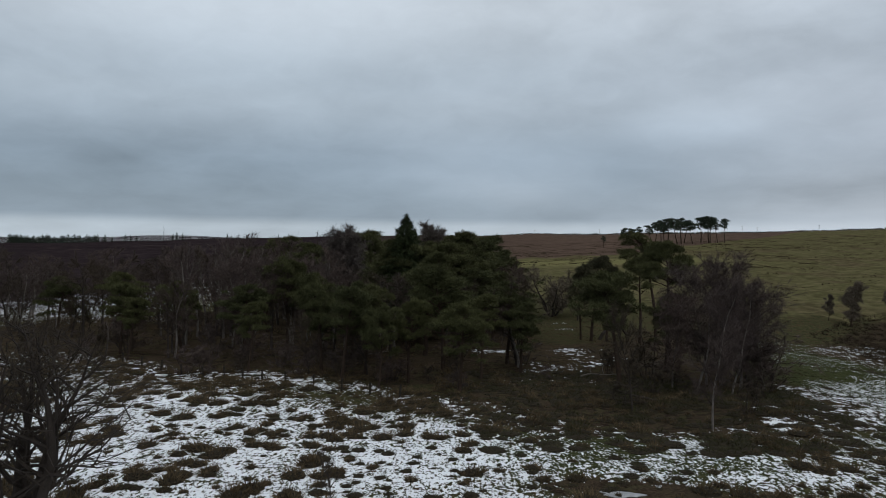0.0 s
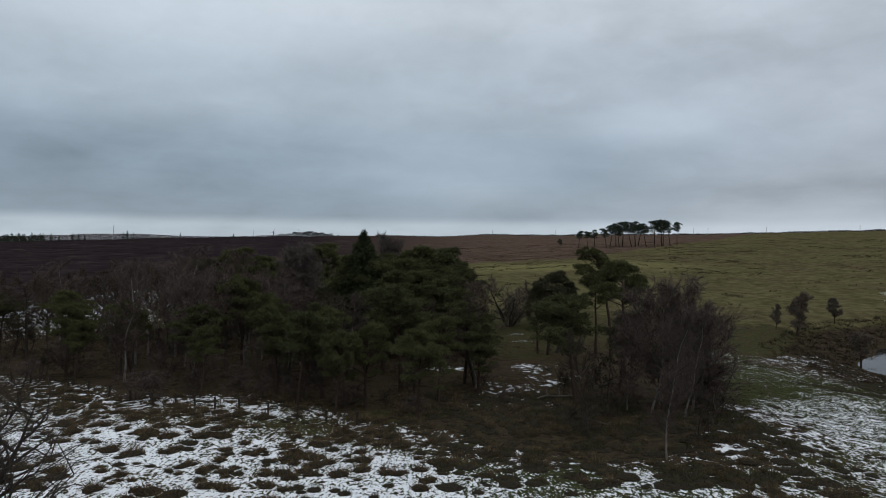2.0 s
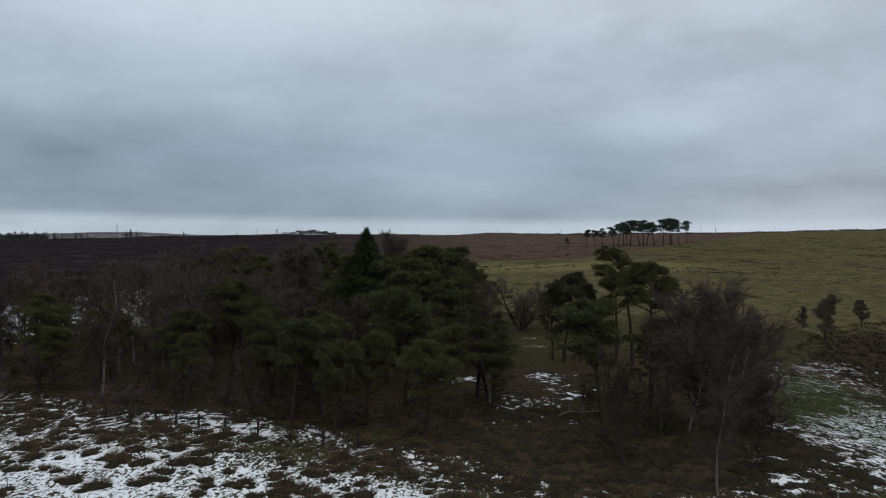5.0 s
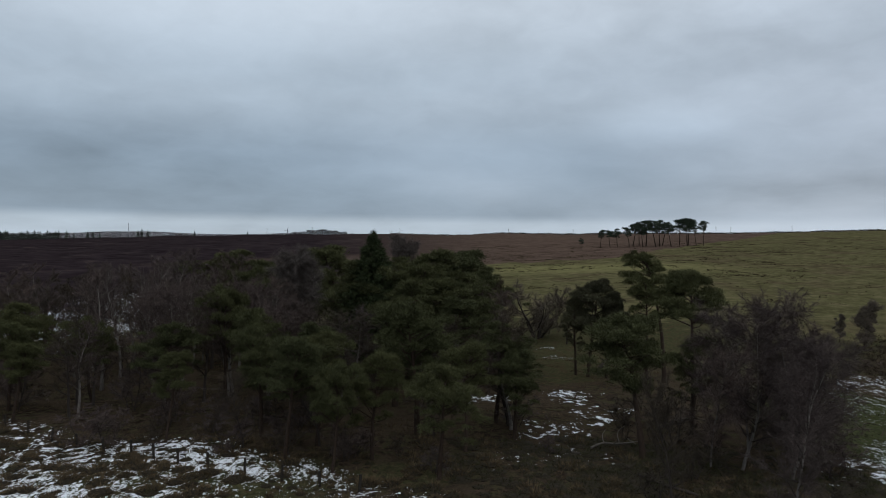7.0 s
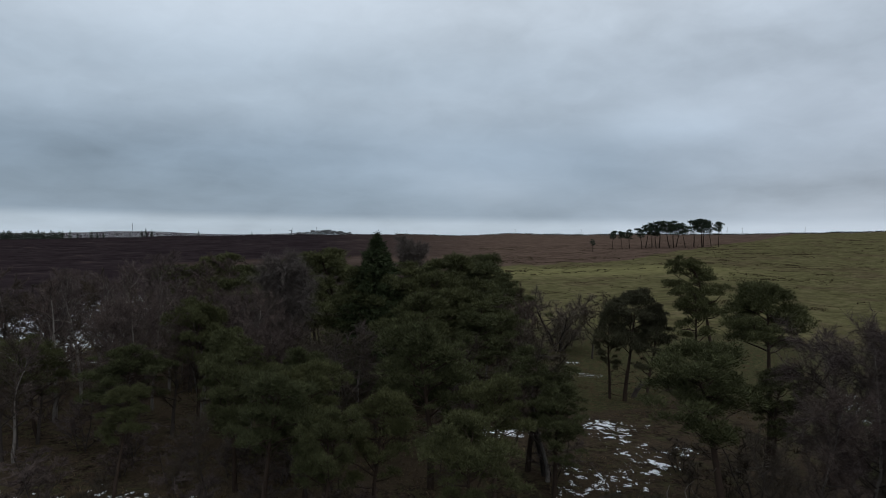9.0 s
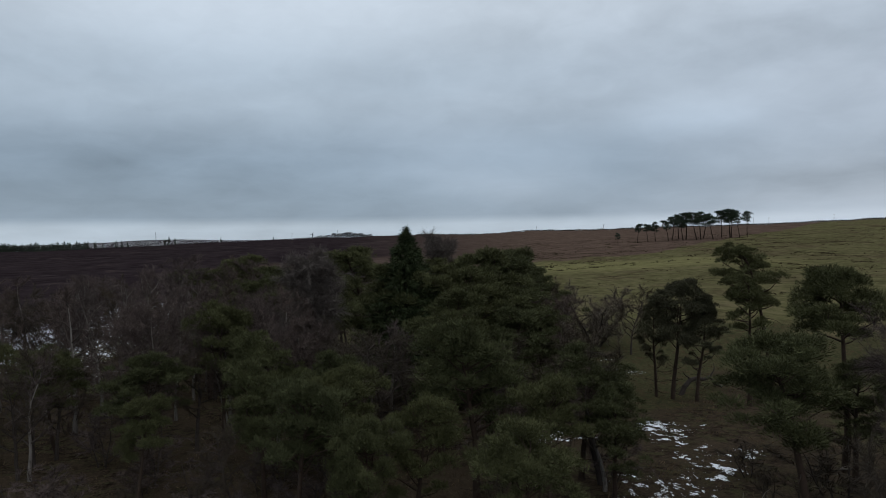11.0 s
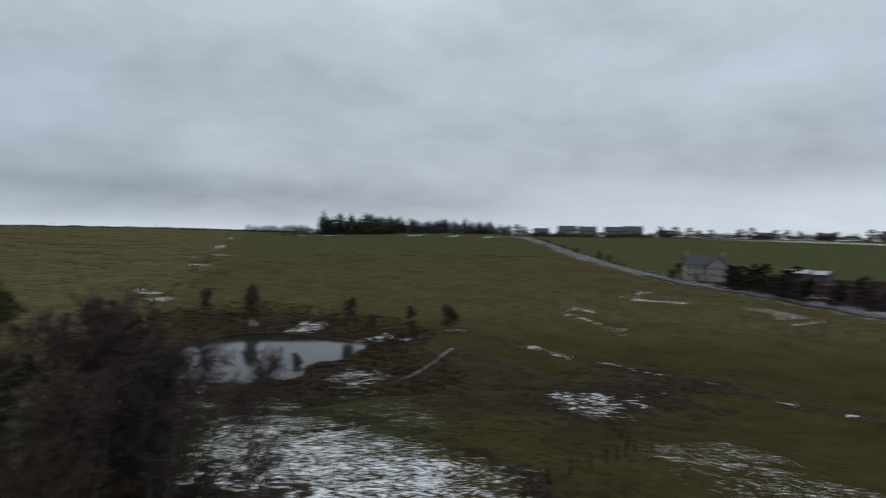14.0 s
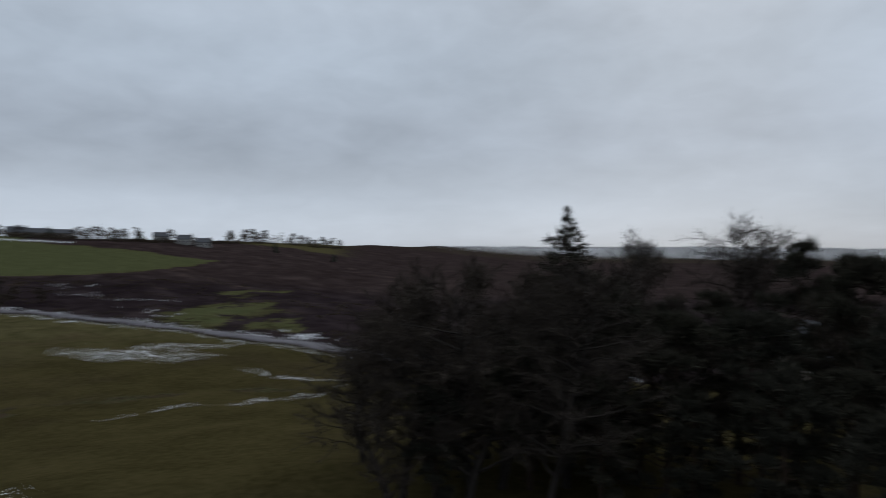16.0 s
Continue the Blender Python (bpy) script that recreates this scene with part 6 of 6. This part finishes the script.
def hedge(name, s0, s1, off, tall, label):
    rng = np.random.default_rng(int(abs(s0)))
    p = road_points(1.0)
    p = p[int(s0):int(s1)]
    d = unit(np.gradient(p, axis=0))
    side = np.stack([d[:, 1], -d[:, 0]], 1)
    k = rng.integers(0, len(p), 26 * len(p))
    q = p[k] + side[k] * (off + rng.normal(0, 0.4, (len(k), 1)))
    z = land(q[:, 0], q[:, 1]) + rng.uniform(0, 1, len(k)) * tall * (0.7 + 0.3 * np.sin(k * 0.4))
    ob = mesh_part(name, spikes(np.c_[q, z], rng.normal(0, 1, (len(k), 3)) + (0, 0, 0.7), rng.uniform(0.3, 0.7, len(k)), 0.09), TWIG_BROWN)
    return tagged(ob, label, "hedge", kind="stuff")


def skyline_hedge(r, a0, a1, tall, label):
    rng = np.random.default_rng(3)
    n = int((a1 - a0) * 260)
    az = np.radians(rng.uniform(a0, a1, n))
    rr = np.interp(np.degrees(az), [105, 116, 121], [r, r + 140, r + 260]) + rng.normal(0, 1.5, n)
    x, y = rr * np.sin(az), 30 + rr * np.cos(az)
    top = tall * (0.75 + 0.35 * np.sin(np.degrees(az) * 3.1) * np.sin(np.degrees(az) * 7.3 + 1))
    top = top * np.where(np.degrees(az) > 99, 0.7 + 2.4 * smooth01(3 * (vnoise(np.degrees(az) * 10, 0 * az, 9, 5) - 0.35)), 1.0)
    z = land(x, y) + rng.uniform(0, 1, n) * top
    ob = mesh_part("skyline_hedge", spikes(np.c_[x, y, z], rng.normal(0, 1, (n, 3)) + (0, 0, 0.6), rng.uniform(0.6, 1.6, n), 0.4), TWIG_BROWN)
    return tagged(ob, label, "hedge", kind="stuff")


skyline_hedge(452, 69, 120, 3.0, "dark leafless hedge and scrub along the skyline")


def heather_bank(a0, a1, label):
    """Dark fringe of heather along the brow of the moor."""
    rng = np.random.default_rng(31)
    n = int((a1 - a0) * 230)
    deg = rng.uniform(a0, a1, n)
    rr = np.interp(deg, AZ, REACH) - 2 + rng.normal(0, 2, n)
    x, y = rr * np.sin(np.radians(deg)), 30 + rr * np.cos(np.radians(deg))
    z = land(x, y) + rng.uniform(-0.7, 0.8, n) * (0.6 + 0.8 * vnoise(deg * 9, 0 * deg, 6, 33))
    ob = mesh_part("heather_bank", spikes(np.c_[x, y, z], rng.normal(0, 1, (n, 3)) + (0, 0, 0.5), rng.uniform(0.6, 1.3, n), 0.5), TWIG_BROWN)
    return tagged(ob, label, "heather", kind="stuff")


heather_bank(-4, 52, "dark heather along the brow of the moor")
hedge("hedge", 30, 240, -3.7, 0.45, "low dark leafless hedge beside the lane")
hedge("hedge_far", 240, 430, 3.8, 0.7, "thin dark hedge along the upper lane")
for x, y, h, w in ((240, 44, 5.5, 1.1), (234, 47, 4.0, 1.3), (236, 40, 6.5, 1.0), (229, 38, 5.0, 1.2), (243, 36, 6.0, 1.1), (224, 34, 4.6, 1.2), (232, 30, 5.4, 1.2), (247, 45, 4.6, 1.3), (219, 26, 4.0, 1.3), (250, 28, 5.0, 1.3), (261, 67, 4.0, 1.2), (247, 66.5, 3.2, 1.2), (216, 32, 5.6, 1.2), (211, 26, 5.2, 1.2), (223, 41, 6.0, 1.1), (206, 18, 4.6, 1.2), (229, 45, 6.4, 1.1)):
    lane_pines.plant(x, y, h * 1.3, wide=w, label="dark evergreen garden shrub beside the farmhouse")
for x, y, h in ((366, 150, 3.6), (347, 134.5, 3.4), (337, 125, 3.2), (309, 107, 4.0), (302, 101, 3.6), (232, 44, 7), (226, 38, 6), (238, 31, 7), (217.5, 11.7, 8), (222, 17, 6), (205, 2, 4.5), (212, 27, 6.5), (206, 20, 6), (200, 12, 5), (214, 33, 7), (222, 30, 7), (208, 8, 5)):
    far_bares.plant(x, y, h, wide=1.5, label="dark garden shrub or tree beside the lane")
